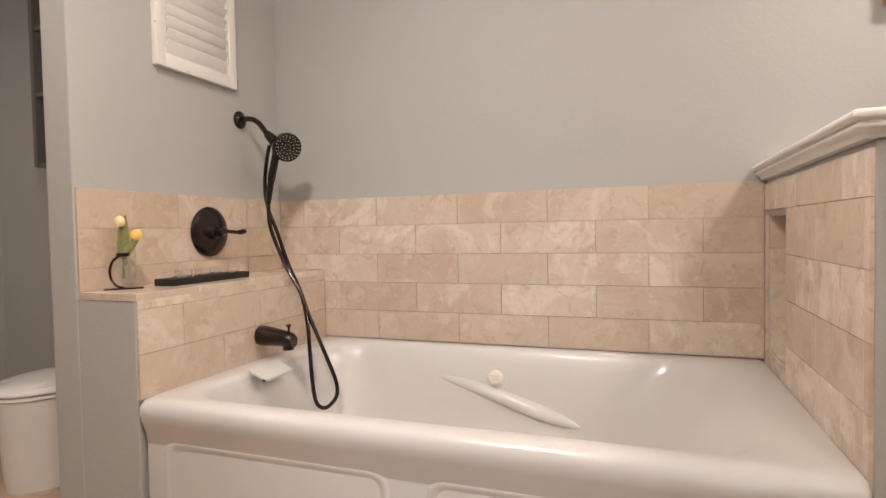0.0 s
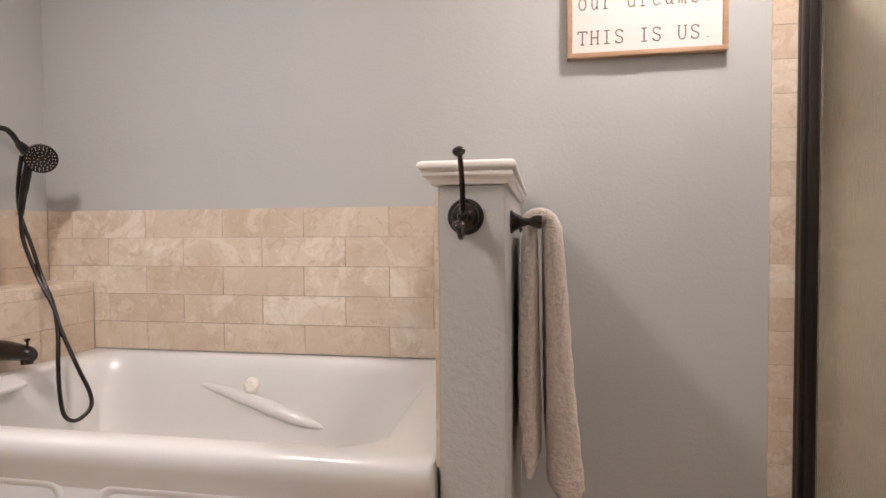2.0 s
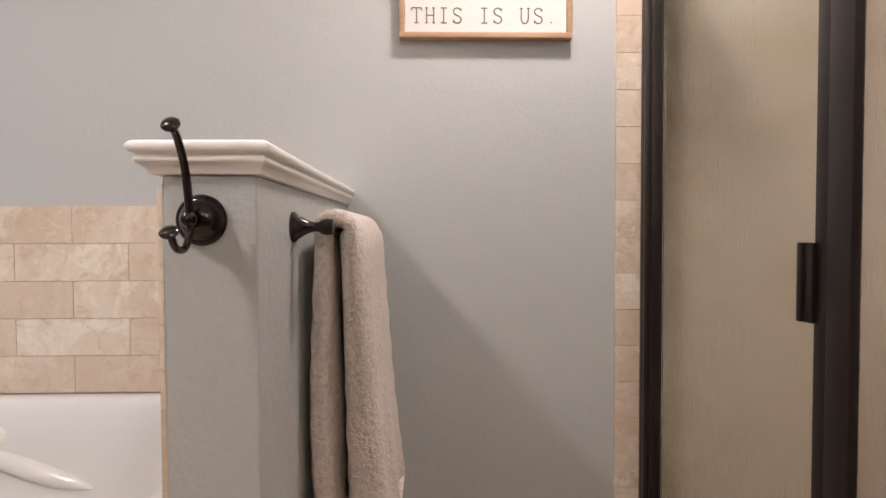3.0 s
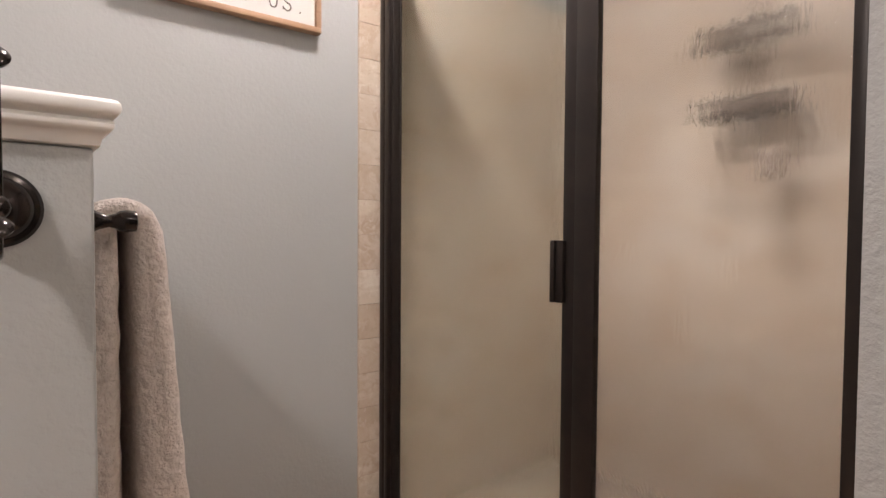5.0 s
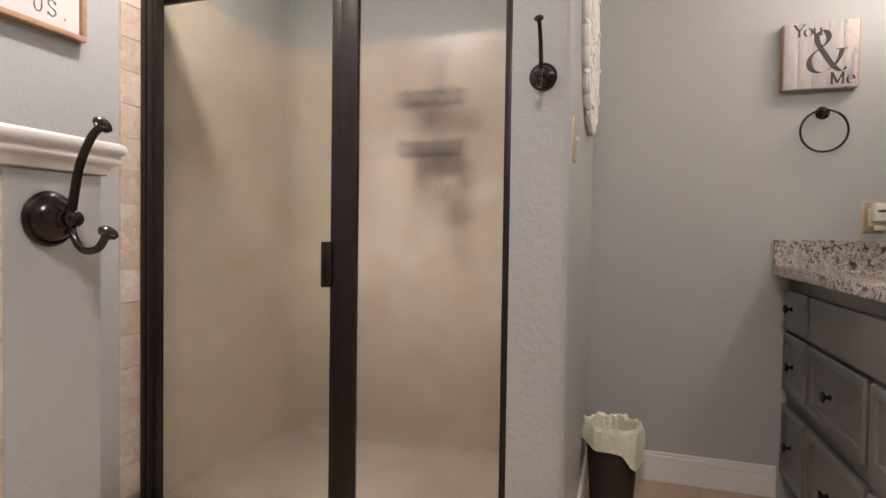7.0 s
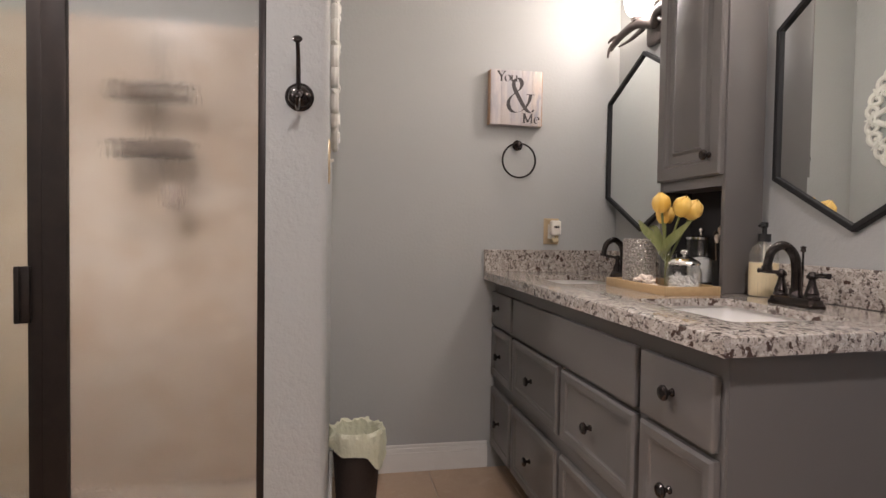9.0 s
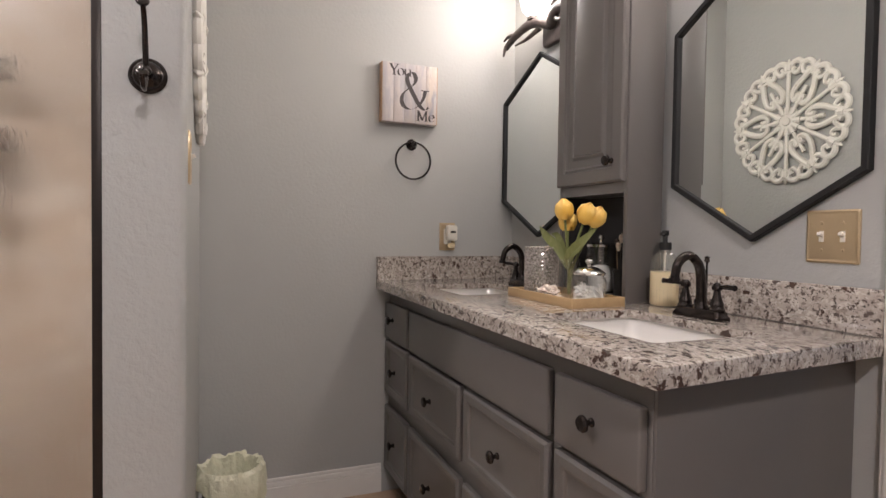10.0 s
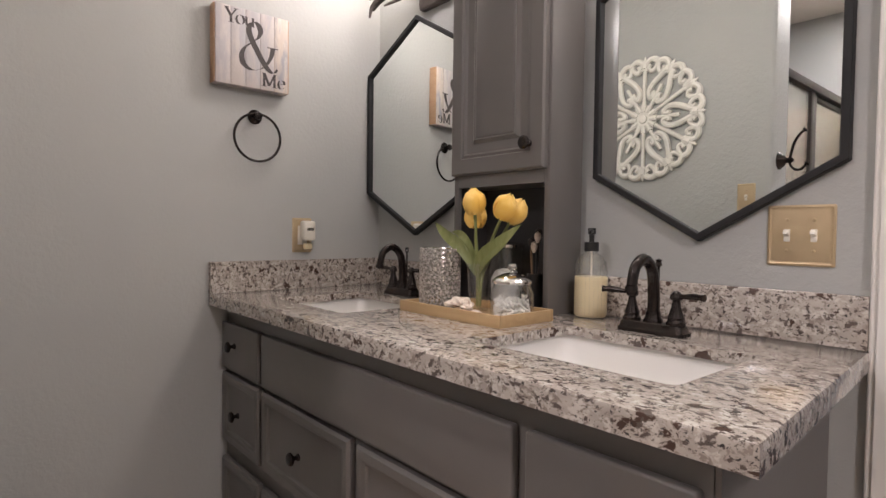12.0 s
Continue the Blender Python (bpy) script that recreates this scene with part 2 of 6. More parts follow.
def granite():
    mat = material("speckled granite", (0.62, 0.57, 0.52), 0.12, coat=0.3)
    nt = mat.node_tree
    b, link = nt.nodes["Principled BSDF"], nt.links.new
    co = nt.nodes.new("ShaderNodeTexCoord").outputs["Object"]
    wob = nt.nodes.new("ShaderNodeTexNoise")
    wob.inputs["Scale"].default_value = 30
    link(co, wob.inputs["Vector"])
    mp = nt.nodes.new("ShaderNodeMapping")
    mp.inputs["Scale"].default_value = (0.85, 1.25, 1.1)
    link(co, mp.inputs["Vector"])
    madd = nt.nodes.new("ShaderNodeVectorMath")
    madd.operation = "MULTIPLY_ADD"
    link(wob.outputs["Color"], madd.inputs[0])
    madd.inputs[1].default_value = (0.02, 0.02, 0.02)
    link(mp.outputs[0], madd.inputs[2])

    def flecks(scale, low, high, seed, detail=4):
        n = nt.nodes.new("ShaderNodeTexNoise")
        n.noise_dimensions = "4D"
        n.inputs["W"].default_value = seed
        n.inputs["Scale"].default_value = scale
        n.inputs["Detail"].default_value = detail
        n.inputs["Roughness"].default_value = 0.62
        n.inputs["Distortion"].default_value = 0.25
        link(madd.outputs[0], n.inputs["Vector"])
        r = nt.nodes.new("ShaderNodeMapRange")
        r.inputs["From Min"].default_value, r.inputs["From Max"].default_value = low, high
        link(n.outputs["Fac"], r.inputs["Value"])
        return r.outputs[0]

    col = None
    for c1, fac in (((0.38, 0.335, 0.30), flecks(22, 0.43, 0.62, 1.0)), ((0.58, 0.54, 0.495), flecks(58, 0.52, 0.59, 2.0)), ((0.27, 0.23, 0.20), flecks(88, 0.535, 0.59, 6.0, 5)),
                    ((0.11, 0.088, 0.078), flecks(74, 0.552, 0.588, 3.0, 6)), ((0.075, 0.046, 0.036), flecks(27, 0.592, 0.612, 4.0, 7)), ((0.045, 0.04, 0.04), flecks(170, 0.60, 0.64, 5.0))):
        m = nt.nodes.new("ShaderNodeMix")
        m.data_type = "RGBA"
        link(fac, m.inputs[0])
        if col is None:
            m.inputs[6].default_value = (0.475, 0.425, 0.38, 1)
        else:
            link(col, m.inputs[6])
        m.inputs[7].default_value = (*c1, 1)
        col = m.outputs[2]
    link(col, b.inputs["Base Color"])
    return mat


GRANITE = granite()


def thin_glass():
    """Thin clear wall of a jar or vase: see-through, with gloss towards its edges."""
    mat = bpy.data.materials.new("thin clear glass")
    mat.use_nodes = True
    nt = mat.node_tree
    nt.nodes.remove(nt.nodes["Principled BSDF"])
    clear, gloss = nt.nodes.new("ShaderNodeBsdfTransparent"), nt.nodes.new("ShaderNodeBsdfGlossy")
    clear.inputs["Color"].default_value = (0.985, 0.988, 0.985, 1)
    gloss.inputs["Roughness"].default_value = 0.03
    facing, mixed = nt.nodes.new("ShaderNodeLayerWeight"), nt.nodes.new("ShaderNodeMixShader")
    power, gain = nt.nodes.new("ShaderNodeMath"), nt.nodes.new("ShaderNodeMath")
    power.operation, power.inputs[1].default_value = "POWER", 3.5
    gain.operation, gain.inputs[1].default_value, gain.inputs[2].default_value = "MULTIPLY_ADD", 0.7, 0.09
    nt.links.new(facing.outputs["Facing"], power.inputs[0])
    nt.links.new(power.outputs[0], gain.inputs[0])
    nt.links.new(gain.outputs[0], mixed.inputs[0])
    nt.links.new(clear.outputs[0], mixed.inputs[1])
    nt.links.new(gloss.outputs[0], mixed.inputs[2])
    nt.links.new(mixed.outputs[0], nt.nodes["Material Output"].inputs["Surface"])
    return mat


CLEAR = thin_glass()
AGED = material("worn brass", (0.30, 0.20, 0.12), 0.4, 0.6, layers=((60, (0.10, 0.06, 0.04), 0.45, 0.65, 0.8),))


# ---- mesh helpers ----
def finish(name, bm, mat, smooth=False):
    bmesh.ops.recalc_face_normals(bm, faces=bm.faces[:])
    me = bpy.data.meshes.new(name)
    bm.to_mesh(me)
    bm.free()
    if mat:
        me.materials.append(mat)
    if smooth:
        me.polygons.foreach_set("use_smooth", [True] * len(me.polygons))
        me.set_sharp_from_angle(angle=radians(38))
    return me


def part(name, bm, mat, parent=None, label="", smooth=True):
    ob = new(name, finish(name, bm, mat, smooth))
    if mat is CLEAR:
        ob.visible_shadow = False
    if parent is not None:
        ob.parent = parent
    if label:
        tagged(ob, label)
    return ob


def thing(name, at, label, category, group="", kind="", rz=0):
    ob = new(name)
    ob.empty_display_size = 0.05
    ob.matrix_world = pose(*at, 0, 0, rz)
    return tagged(ob, label, category, group, kind)


def box(lo, hi, bevel=0.0, seg=2, bm=None):
    own = bmesh.new()
    bmesh.ops.create_cube(own, size=1)
    for v in own.verts:
        v.co = [(lo[k] + hi[k]) / 2 + v.co[k] * (hi[k] - lo[k]) for k in range(3)]
    if bevel:
        bmesh.ops.bevel(own, geom=own.edges[:], offset=bevel, segments=seg, profile=0.5, affect="EDGES", clamp_overlap=True)
    return join(bm, own) if bm else own


def join(a, b):
    me = bpy.data.meshes.new("tmp")
    b.to_mesh(me)
    b.free()
    a.from_mesh(me)
    bpy.data.meshes.remove(me)
    return a


def move(bm, m):
    bmesh.ops.transform(bm, matrix=m, verts=bm.verts[:])
    return bm


def loft(rings, close=True, caps=(True, True)):
    """Skin rings of equal counts."""
    bm = bmesh.new()
    rows = [[bm.verts.new(p) for p in ring] for ring in rings]
    n = len(rows[0])
    for a, b in zip(rows, rows[1:]):
        for k in range(n if close else n - 1):
            bm.faces.new((a[k], a[(k + 1) % n], b[(k + 1) % n], b[k]))
    if caps[0] and close:
        bm.faces.new(rows[0])
    if caps[1] and close:
        bm.faces.new(rows[-1])
    return bm


def lathe(profile, n=28, m=None):
    """Turn (radius, height) pairs about z."""
    bm = loft([[(r * math.cos(a), r * math.sin(a), z) for a in [2 * math.pi * k / n for k in range(n)]] for r, z in profile], True, (profile[0][0] > 1e-4, profile[-1][0] > 1e-4))
    bmesh.ops.remove_doubles(bm, verts=bm.verts[:], dist=1e-6)
    return move(bm, m) if m else bm


def sweep(points, radius, n=10, flat=1.0):
    """A tube along points; radius is a number or one per point."""
    pts = [Vector(p) for p in points]
    rad = radius if isinstance(radius, (list, tuple)) else [radius] * len(pts)
    side = None
    rings = []
    for i, p in enumerate(pts):
        d = (pts[min(i + 1, len(pts) - 1)] - pts[max(i - 1, 0)]).normalized()
        if side is None:
            side = d.orthogonal().normalized()
        side = (side - d * side.dot(d)).normalized()
        up = d.cross(side)
        rings.append([p + rad[i] * (math.cos(a) * side + flat * math.sin(a) * up) for a in [2 * math.pi * k / n for k in range(n)]])
    return loft(rings)


def smooth_path(points, steps=8):
    """Catmull-Rom through the points."""
    p = [Vector(q) for q in points]
    p = [2 * p[0] - p[1]] + p + [2 * p[-1] - p[-2]]
    out = []
    for i in range(1, len(p) - 2):
        for s in range(steps):
            t = s / steps
            out.append(0.5 * (2 * p[i] + (p[i + 1] - p[i - 1]) * t + (2 * p[i - 1] - 5 * p[i] + 4 * p[i + 1] - p[i + 2]) * t * t + (3 * p[i] - p[i - 1] - 3 * p[i + 1] + p[i + 2]) * t ** 3))
    return out + [p[-2]]


def rounded(x0, y0, x1, y1, r, z, n=5):
    out = []
    for cx, cy, a0 in ((x1 - r, y1 - r, 0), (x0 + r, y1 - r, 90), (x0 + r, y0 + r, 180), (x1 - r, y0 + r, 270)):
        for k in range(n + 1):
            a = radians(a0 + 90 * k / n)
            out.append((cx + r * math.cos(a), cy + r * math.sin(a), z))
    return out


def structure(name, bm, mat, label, category):
    return tagged(part(name, bm, mat, None, label, False), label, category, kind="structure")


def tile_piece(parent, origin, u, v, w, h, thick=0.008, mat=None, gap=0.0006, edge=0.0008):
    """One tile in the plane of u and v, its back on the plane through origin, with eased edges."""
    u, v = Vector(u), Vector(v)
    n = u.cross(v)
    a = [(gap, gap), (w - gap, gap), (w - gap, h - gap), (gap, h - gap)]
    i = [(gap + edge, gap + edge), (w - gap - edge, gap + edge), (w - gap - edge, h - gap - edge), (gap + edge, h - gap - edge)]
    verts = [u * x + v * y for x, y in a] + [u * x + v * y + n * (thick - edge) for x, y in a] + [u * x + v * y + n * thick for x, y in i]
    faces = [(8, 9, 10, 11)] + [(k, (k + 1) % 4, 4 + (k + 1) % 4, 4 + k) for k in range(4)] + [(4 + k, 4 + (k + 1) % 4, 8 + (k + 1) % 4, 8 + k) for k in range(4)]
    me = bpy.data.meshes.new("tile")
    me.from_pydata(verts, [], faces)
    me.materials.append(mat or TILE)
    ob = new("tile", me)
    ob.parent = parent
    ob.matrix_world = Matrix.Translation(origin)
    return ob


# ---- plan, in metres ----
NORTH, EAST, SOUTH, WEST, CEIL = 1.998, 2.307, -0.794, -3.25, 2.44
LEFT, LEDGE, FRONT, PONY_FRONT = -1.468, -1.25, 1.085, 1.108          # tub's left wall, ledge face, front of both wing walls
PONY_A, PONY_B, PONY_TOP = 0.345, 0.489, 1.07
SHOWER, HOOKWALL, DIVIDE = 1.428, 1.36, 0.527
TUB_TOP = 0.508
ROW = 0.1125
COUNTER = 0.895

# ---- large structure ----
floor = structure("floor", box((WEST, SOUTH - 0.12, -0.1), (EAST, NORTH, -0.006)), GROUT, "beige tile bathroom floor", "floor")
ceiling = structure("ceiling", box((WEST - 0.1, SOUTH, CEIL), (EAST + 0.1, NORTH + 0.1, CEIL + 0.1)), CEILING, "plain white textured ceiling", "ceiling")
wall_north = structure("wall_north", box((WEST - 0.1, NORTH, -0.1), (EAST + 0.1, NORTH + 0.12, CEIL)), PAINT, "grey painted textured wall behind the tub", "wall")
wall_east = structure("wall_east", box((EAST, SOUTH - 0.12, -0.1), (EAST + 0.12, NORTH, CEIL)), PAINT, "grey painted textured wall beside the vanity", "wall")
wall_west = structure("wall_west", box((WEST - 0.12, SOUTH - 0.12, -0.1), (WEST, NORTH, CEIL)), PAINT, "plain grey painted wall", "wall")
DOOR_A, DOOR_B, DOOR_H = -0.11, 0.722, 2.04
south = box((DOOR_B, SOUTH - 0.12, -0.1), (EAST, SOUTH, CEIL))
box((WEST, SOUTH - 0.12, -0.1), (DOOR_A, SOUTH, CEIL), bm=south)
box((DOOR_A, SOUTH - 0.12, DOOR_H), (DOOR_B, SOUTH, CEIL), bm=south)
wall_south = structure("wall_south", south, PAINT, "grey painted wall with mirrors and a doorway", "wall")
wall_wing = structure("wall_wing", box((LEFT - 0.10, FRONT, 0), (LEFT, NORTH, CEIL), 0.004), PAINT, "grey painted wing wall at the tub end", "wall")
corner = [(HOOKWALL + 0.018 - 0.018 * math.cos(radians(q)), DIVIDE + 0.018 - 0.018 * math.sin(radians(q))) for q in range(0, 91, 15)]
outline = corner + [(EAST, DIVIDE), (EAST, DIVIDE + 0.11), (SHOWER + 0.03, DIVIDE + 0.11), (SHOWER + 0.03, 0.684), (HOOKWALL, 0.684)]
wall_shower = structure("wall_shower", loft([[(x, y, z) for x, y in outline] for z in (0, CEIL)]), KNOCKDOWN, "grey textured wall around the shower", "wall")
wall_shower.data.polygons.foreach_set("use_smooth", [True] * len(wall_shower.data.polygons))
wall_shower.data.set_sharp_from_angle(angle=radians(38))

# tub ledge
ledge = structure("ledge_wall", box((LEFT, FRONT, 0), (LEDGE - 0.008, NORTH, 0.764), 0.003), PAINT, "low grey painted wall with a tiled ledge", "ledge")

# pony wall with a niche on the tub side
NICHE = (1.70, 1.965, 0.54, 0.965)
pw = box((PONY_A + 0.008, PONY_FRONT, 0), (PONY_B, NICHE[0], PONY_TOP), 0.003)
box((PONY_A + 0.095, NICHE[0], 0), (PONY_B, NORTH, PONY_TOP), bm=pw)
box((PONY_A + 0.008, NICHE[1], 0), (PONY_A + 0.095, NORTH, PONY_TOP), bm=pw)
box((PONY_A + 0.008, NICHE[0], 0), (PONY_A + 0.095, NICHE[1], NICHE[2]), bm=pw)
box((PONY_A + 0.008, NICHE[0], NICHE[3]), (PONY_A + 0.095, NICHE[1], PONY_TOP), bm=pw)
pony = structure("wall_pony", pw, KNOCKDOWN, "low grey textured wall between tub and alcove", "half wall")
CAP = ((0.004, 1.052), (0.008, 1.054), (0.009, 1.060), (0.011, 1.067), (0.016, 1.073), (0.021, 1.076), (0.024, 1.081), (0.024, 1.086), (0.021, 1.090), (0.019, 1.092), (0.021, 1.0945), (0.027, 1.097), (0.031, 1.102), (0.0325, 1.108), (0.031, 1.115), (0.027, 1.120), (0.020, 1.123))
cap = loft([[(PONY_A - d, PONY_FRONT - d * 0.75, z), (PONY_B + d * 0.7, PONY_FRONT - d * 0.75, z), (PONY_B + d * 0.7, NORTH - 0.002, z), (PONY_A - d, NORTH - 0.002, z)] for d, z in [(d, 1.119 - (1.123 - z) * 0.68) for d, z in CAP]])
tagged(part("wall_cap", cap, TRIM, pony, "white moulded cap"), "white moulded wooden cap")

# baseboards
base = bmesh.new()
box((EAST - 0.016, -0.18, 0), (EAST, DIVIDE, 0.085), 0.002, bm=base)
box((EAST - 0.013, -0.18, 0.085), (EAST, DIVIDE, 0.105), 0.004, bm=base)
box((EAST - 0.009, -0.18, 0.105), (EAST, DIVIDE, 0.12), 0.004, bm=base)
box((HOOKWALL - 0.014, DIVIDE - 0.014, 0), (HOOKWALL, 0.69, 0.115), 0.004, bm=base)
box((HOOKWALL, DIVIDE - 0.014, 0), (EAST - 0.016, DIVIDE, 0.115), 0.004, bm=base)
structure("baseboard", base, TRIM, "white moulded wooden baseboard", "baseboard")

# doorway casing and bedroom beyond
cas = bmesh.new()
for x0, x1 in ((DOOR_B - 0.008, 0.746), (DOOR_A - 0.09, DOOR_A + 0.012)):
    box((x0, SOUTH - 0.0, 0), (x1, SOUTH + 0.016, DOOR_H + 0.012), 0.005, 3, bm=cas)
    box((x0 + 0.015, SOUTH + 0.014, 0), (x1 - 0.03, SOUTH + 0.021, DOOR_H + 0.01), 0.004, 2, bm=cas)
box((DOOR_A - 0.09, SOUTH, DOOR_H - 0.012), (0.746, SOUTH + 0.017, DOOR_H + 0.085), 0.005, 3, bm=cas)
box((DOOR_B - 0.02, SOUTH - 0.125, 0), (DOOR_B, SOUTH + 0.003, DOOR_H), 0.002, bm=cas)
box((DOOR_B - 0.032, SOUTH - 0.085, 0), (DOOR_B - 0.019, SOUTH - 0.05, DOOR_H), 0.002, bm=cas)
box((DOOR_A, SOUTH - 0.125, 0), (DOOR_A + 0.02, SOUTH + 0.003, DOOR_H), 0.002, bm=cas)
box((DOOR_A, SOUTH - 0.125, DOOR_H - 0.02), (DOOR_B, SOUTH + 0.003, DOOR_H + 0.001), 0.002, bm=cas)
door_frame = structure("door_1", cas, TRIM, "white painted door casing and jamb", "door frame")
strike = box((DOOR_B - 0.0225, SOUTH - 0.062, 0.886), (DOOR_B - 0.0195, SOUTH - 0.030, 0.946), 0.001)
box((DOOR_B - 0.024, SOUTH - 0.052, 0.901), (DOOR_B - 0.022, SOUTH - 0.040, 0.931), 0.0005, bm=strike)
part("strike_plate", strike, AGED, door_frame, "worn brass strike plate")

BX0, BX1, BY = -2.0, 4.2, -7.9
bed_floor = structure("bedroom_floor", box((BX0, BY, -0.1), (BX1, SOUTH - 0.12, -0.004)), BEDFLOOR, "grey wood plank bedroom floor", "floor")
structure("bedroom_ceiling", box((BX0, BY, CEIL), (BX1, SOUTH, CEIL + 0.1)), CEILING, "plain white bedroom ceiling", "ceiling")
WX0, WX1, WZ0, WZ1 = 1.9, 3.4, 0.55, 2.15
far = box((BX0, BY - 0.12, -0.1), (WX0, BY, CEIL))
box((WX1, BY - 0.12, -0.1), (BX1, BY, CEIL), bm=far)
box((WX0, BY - 0.12, -0.1), (WX1, BY, WZ0), bm=far)
box((WX0, BY - 0.12, WZ1), (WX1, BY, CEIL), bm=far)
structure("wall_bedroom_south", far, BEDWALL, "pale bedroom wall with a window", "wall")
structure("wall_bedroom_west", box((BX0 - 0.1, BY, -0.1), (BX0, SOUTH - 0.12, CEIL)), BEDWALL, "plain bedroom wall", "wall")
structure("wall_bedroom_east", box((BX1, BY, -0.1), (BX1 + 0.1, SOUTH - 0.12, CEIL)), BEDWALL, "plain bedroom wall", "wall")
structure("wall_bedroom_north", box((EAST + 0.12, SOUTH - 0.12, -0.1), (BX1, SOUTH - 0.02, CEIL)), BEDWALL, "plain bedroom wall", "wall")
crown = box((BX0, BY, CEIL - 0.10), (BX1, BY + 0.03, CEIL - 0.05), 0.01)
box((BX0, BY, CEIL - 0.055), (BX1, BY + 0.07, CEIL), 0.015, bm=crown)
structure("trim", crown, TRIM, "white crown moulding", "moulding")
win = box((WX0, BY - 0.08, WZ0), (WX0 + 0.05, BY - 0.03, WZ1), 0.004)
for a, b in (((WX1 - 0.05, WZ0), (WX1, WZ1)), ((WX0, WZ0), (WX1, WZ0 + 0.05)), ((WX0, WZ1 - 0.05), (WX1, WZ1)), ((WX0, 1.33), (WX1, 1.38)), ((2.63, WZ0), (2.67, WZ1))):
    box((a[0], BY - 0.08, a[1]), (b[0], BY - 0.03, b[1]), 0.004, bm=win)
window = structure("window_1", win, TRIM, "white framed bedroom window with blinds", "window")
for k in range(24):
    z = WZ0 + 0.07 + k * 0.063
    part("slat", move(box((WX0 + 0.05, -0.022, -0.0015), (WX1 - 0.05, 0.022, 0.0015)), Matrix.Translation((0, BY - 0.01, z)) @ Matrix.Rotation(radians(28), 4, "X")), TRIM, window, smooth=False)
structure("backdrop", box((WX0 - 3, BY - 2.2, -1), (WX1 + 3, BY - 2.1, 4)), OUTSIDE, "bright daylight outdoors", "outdoors")


def curtain(x0, x1, z0, z1, y):
    pts, n = [], 70
    rings = []
    for k in range(n + 1):
        x = x0 + (x1 - x0) * k / n
        w = 0.02 * math.sin(k * 1.15) + 0.012 * math.sin(k * 0.47 + 1)
        rings.append([(x, y + w * 0.5, z1), (x, y + w, (z0 + z1) / 2), (x, y + w * 1.4, z0), (x, y + w * 1.4 + 0.002, z0), (x, y + w + 0.002, (z0 + z1) / 2), (x, y + w * 0.5 + 0.002, z1)])
    return loft(rings)


drape = thing("curtain", (WX0 - 0.15, BY + 0.10, 0), "sheer white curtain hanging from a dark rod", "curtain")
part("panel", move(curtain(0, WX1 - WX0 + 0.3, 0.10, 2.29, 0), Matrix()), SHEER, drape)
rod = thing("curtain_rod", (WX0 - 0.2, BY + 0.10, 2.30), "dark metal curtain rod above the bedroom window", "curtain rod")
part("rod", sweep([(0, 0, 0), (WX1 - WX0 + 0.4, 0, 0)], 0.013), BLACKMETAL, rod)
for x in (0.1, WX1 - WX0 + 0.3):
    part("bracket", box((x - 0.008, -0.10, -0.012), (x + 0.008, 0, 0.012), 0.002), BLACKMETAL, rod)
bench = thing("bench", (1.85, -5.05, 0), "white upholstered bench on the bedroom floor", "bench")
part("base", box((-0.75, -0.24, 0.06), (0.75, 0.24, 0.33), 0.015, 3), LINEN, bench)
part("cushion", box((-0.76, -0.25, 0.33), (0.76, 0.25, 0.43), 0.03, 4), LINEN, bench)
for x in (-0.68, 0.68):
    for y in (-0.18, 0.18):
        part("leg", lathe(((0.016, 0), (0.022, 0.06)), 12, Matrix.Translation((x, y, 0))), BLACKMETAL, bench)
basket_b = thing("wicker_basket", (2.0, -5.75, 0), "dark woven basket standing behind the bench", "basket")
part("body", loft([rounded(-0.4 - s, -0.2 - s, 0.4 + s, 0.2 + s, 0.05, z) for z, s in ((0, 0), (0.2, 0.01), (0.52, 0.02), (0.52, 0.0), (0.06, -0.02))]), WICKER, basket_b)
cord = thing("cable", (1.0, -1.95, 0.0), "loose black cable lying on the bedroom floor", "cable")
part("wire", sweep(smooth_path([(0.05, -0.25, 0.004), (0.0, -0.1, 0.004), (0.06, -0.02, 0.004), (0.1, 0.08, 0.004), (0.02, 0.14, 0.004), (0.0, 0.05, 0.012), (0.08, 0.2, 0.004)], 8), 0.004, 8), BLACKPLASTIC, cord)


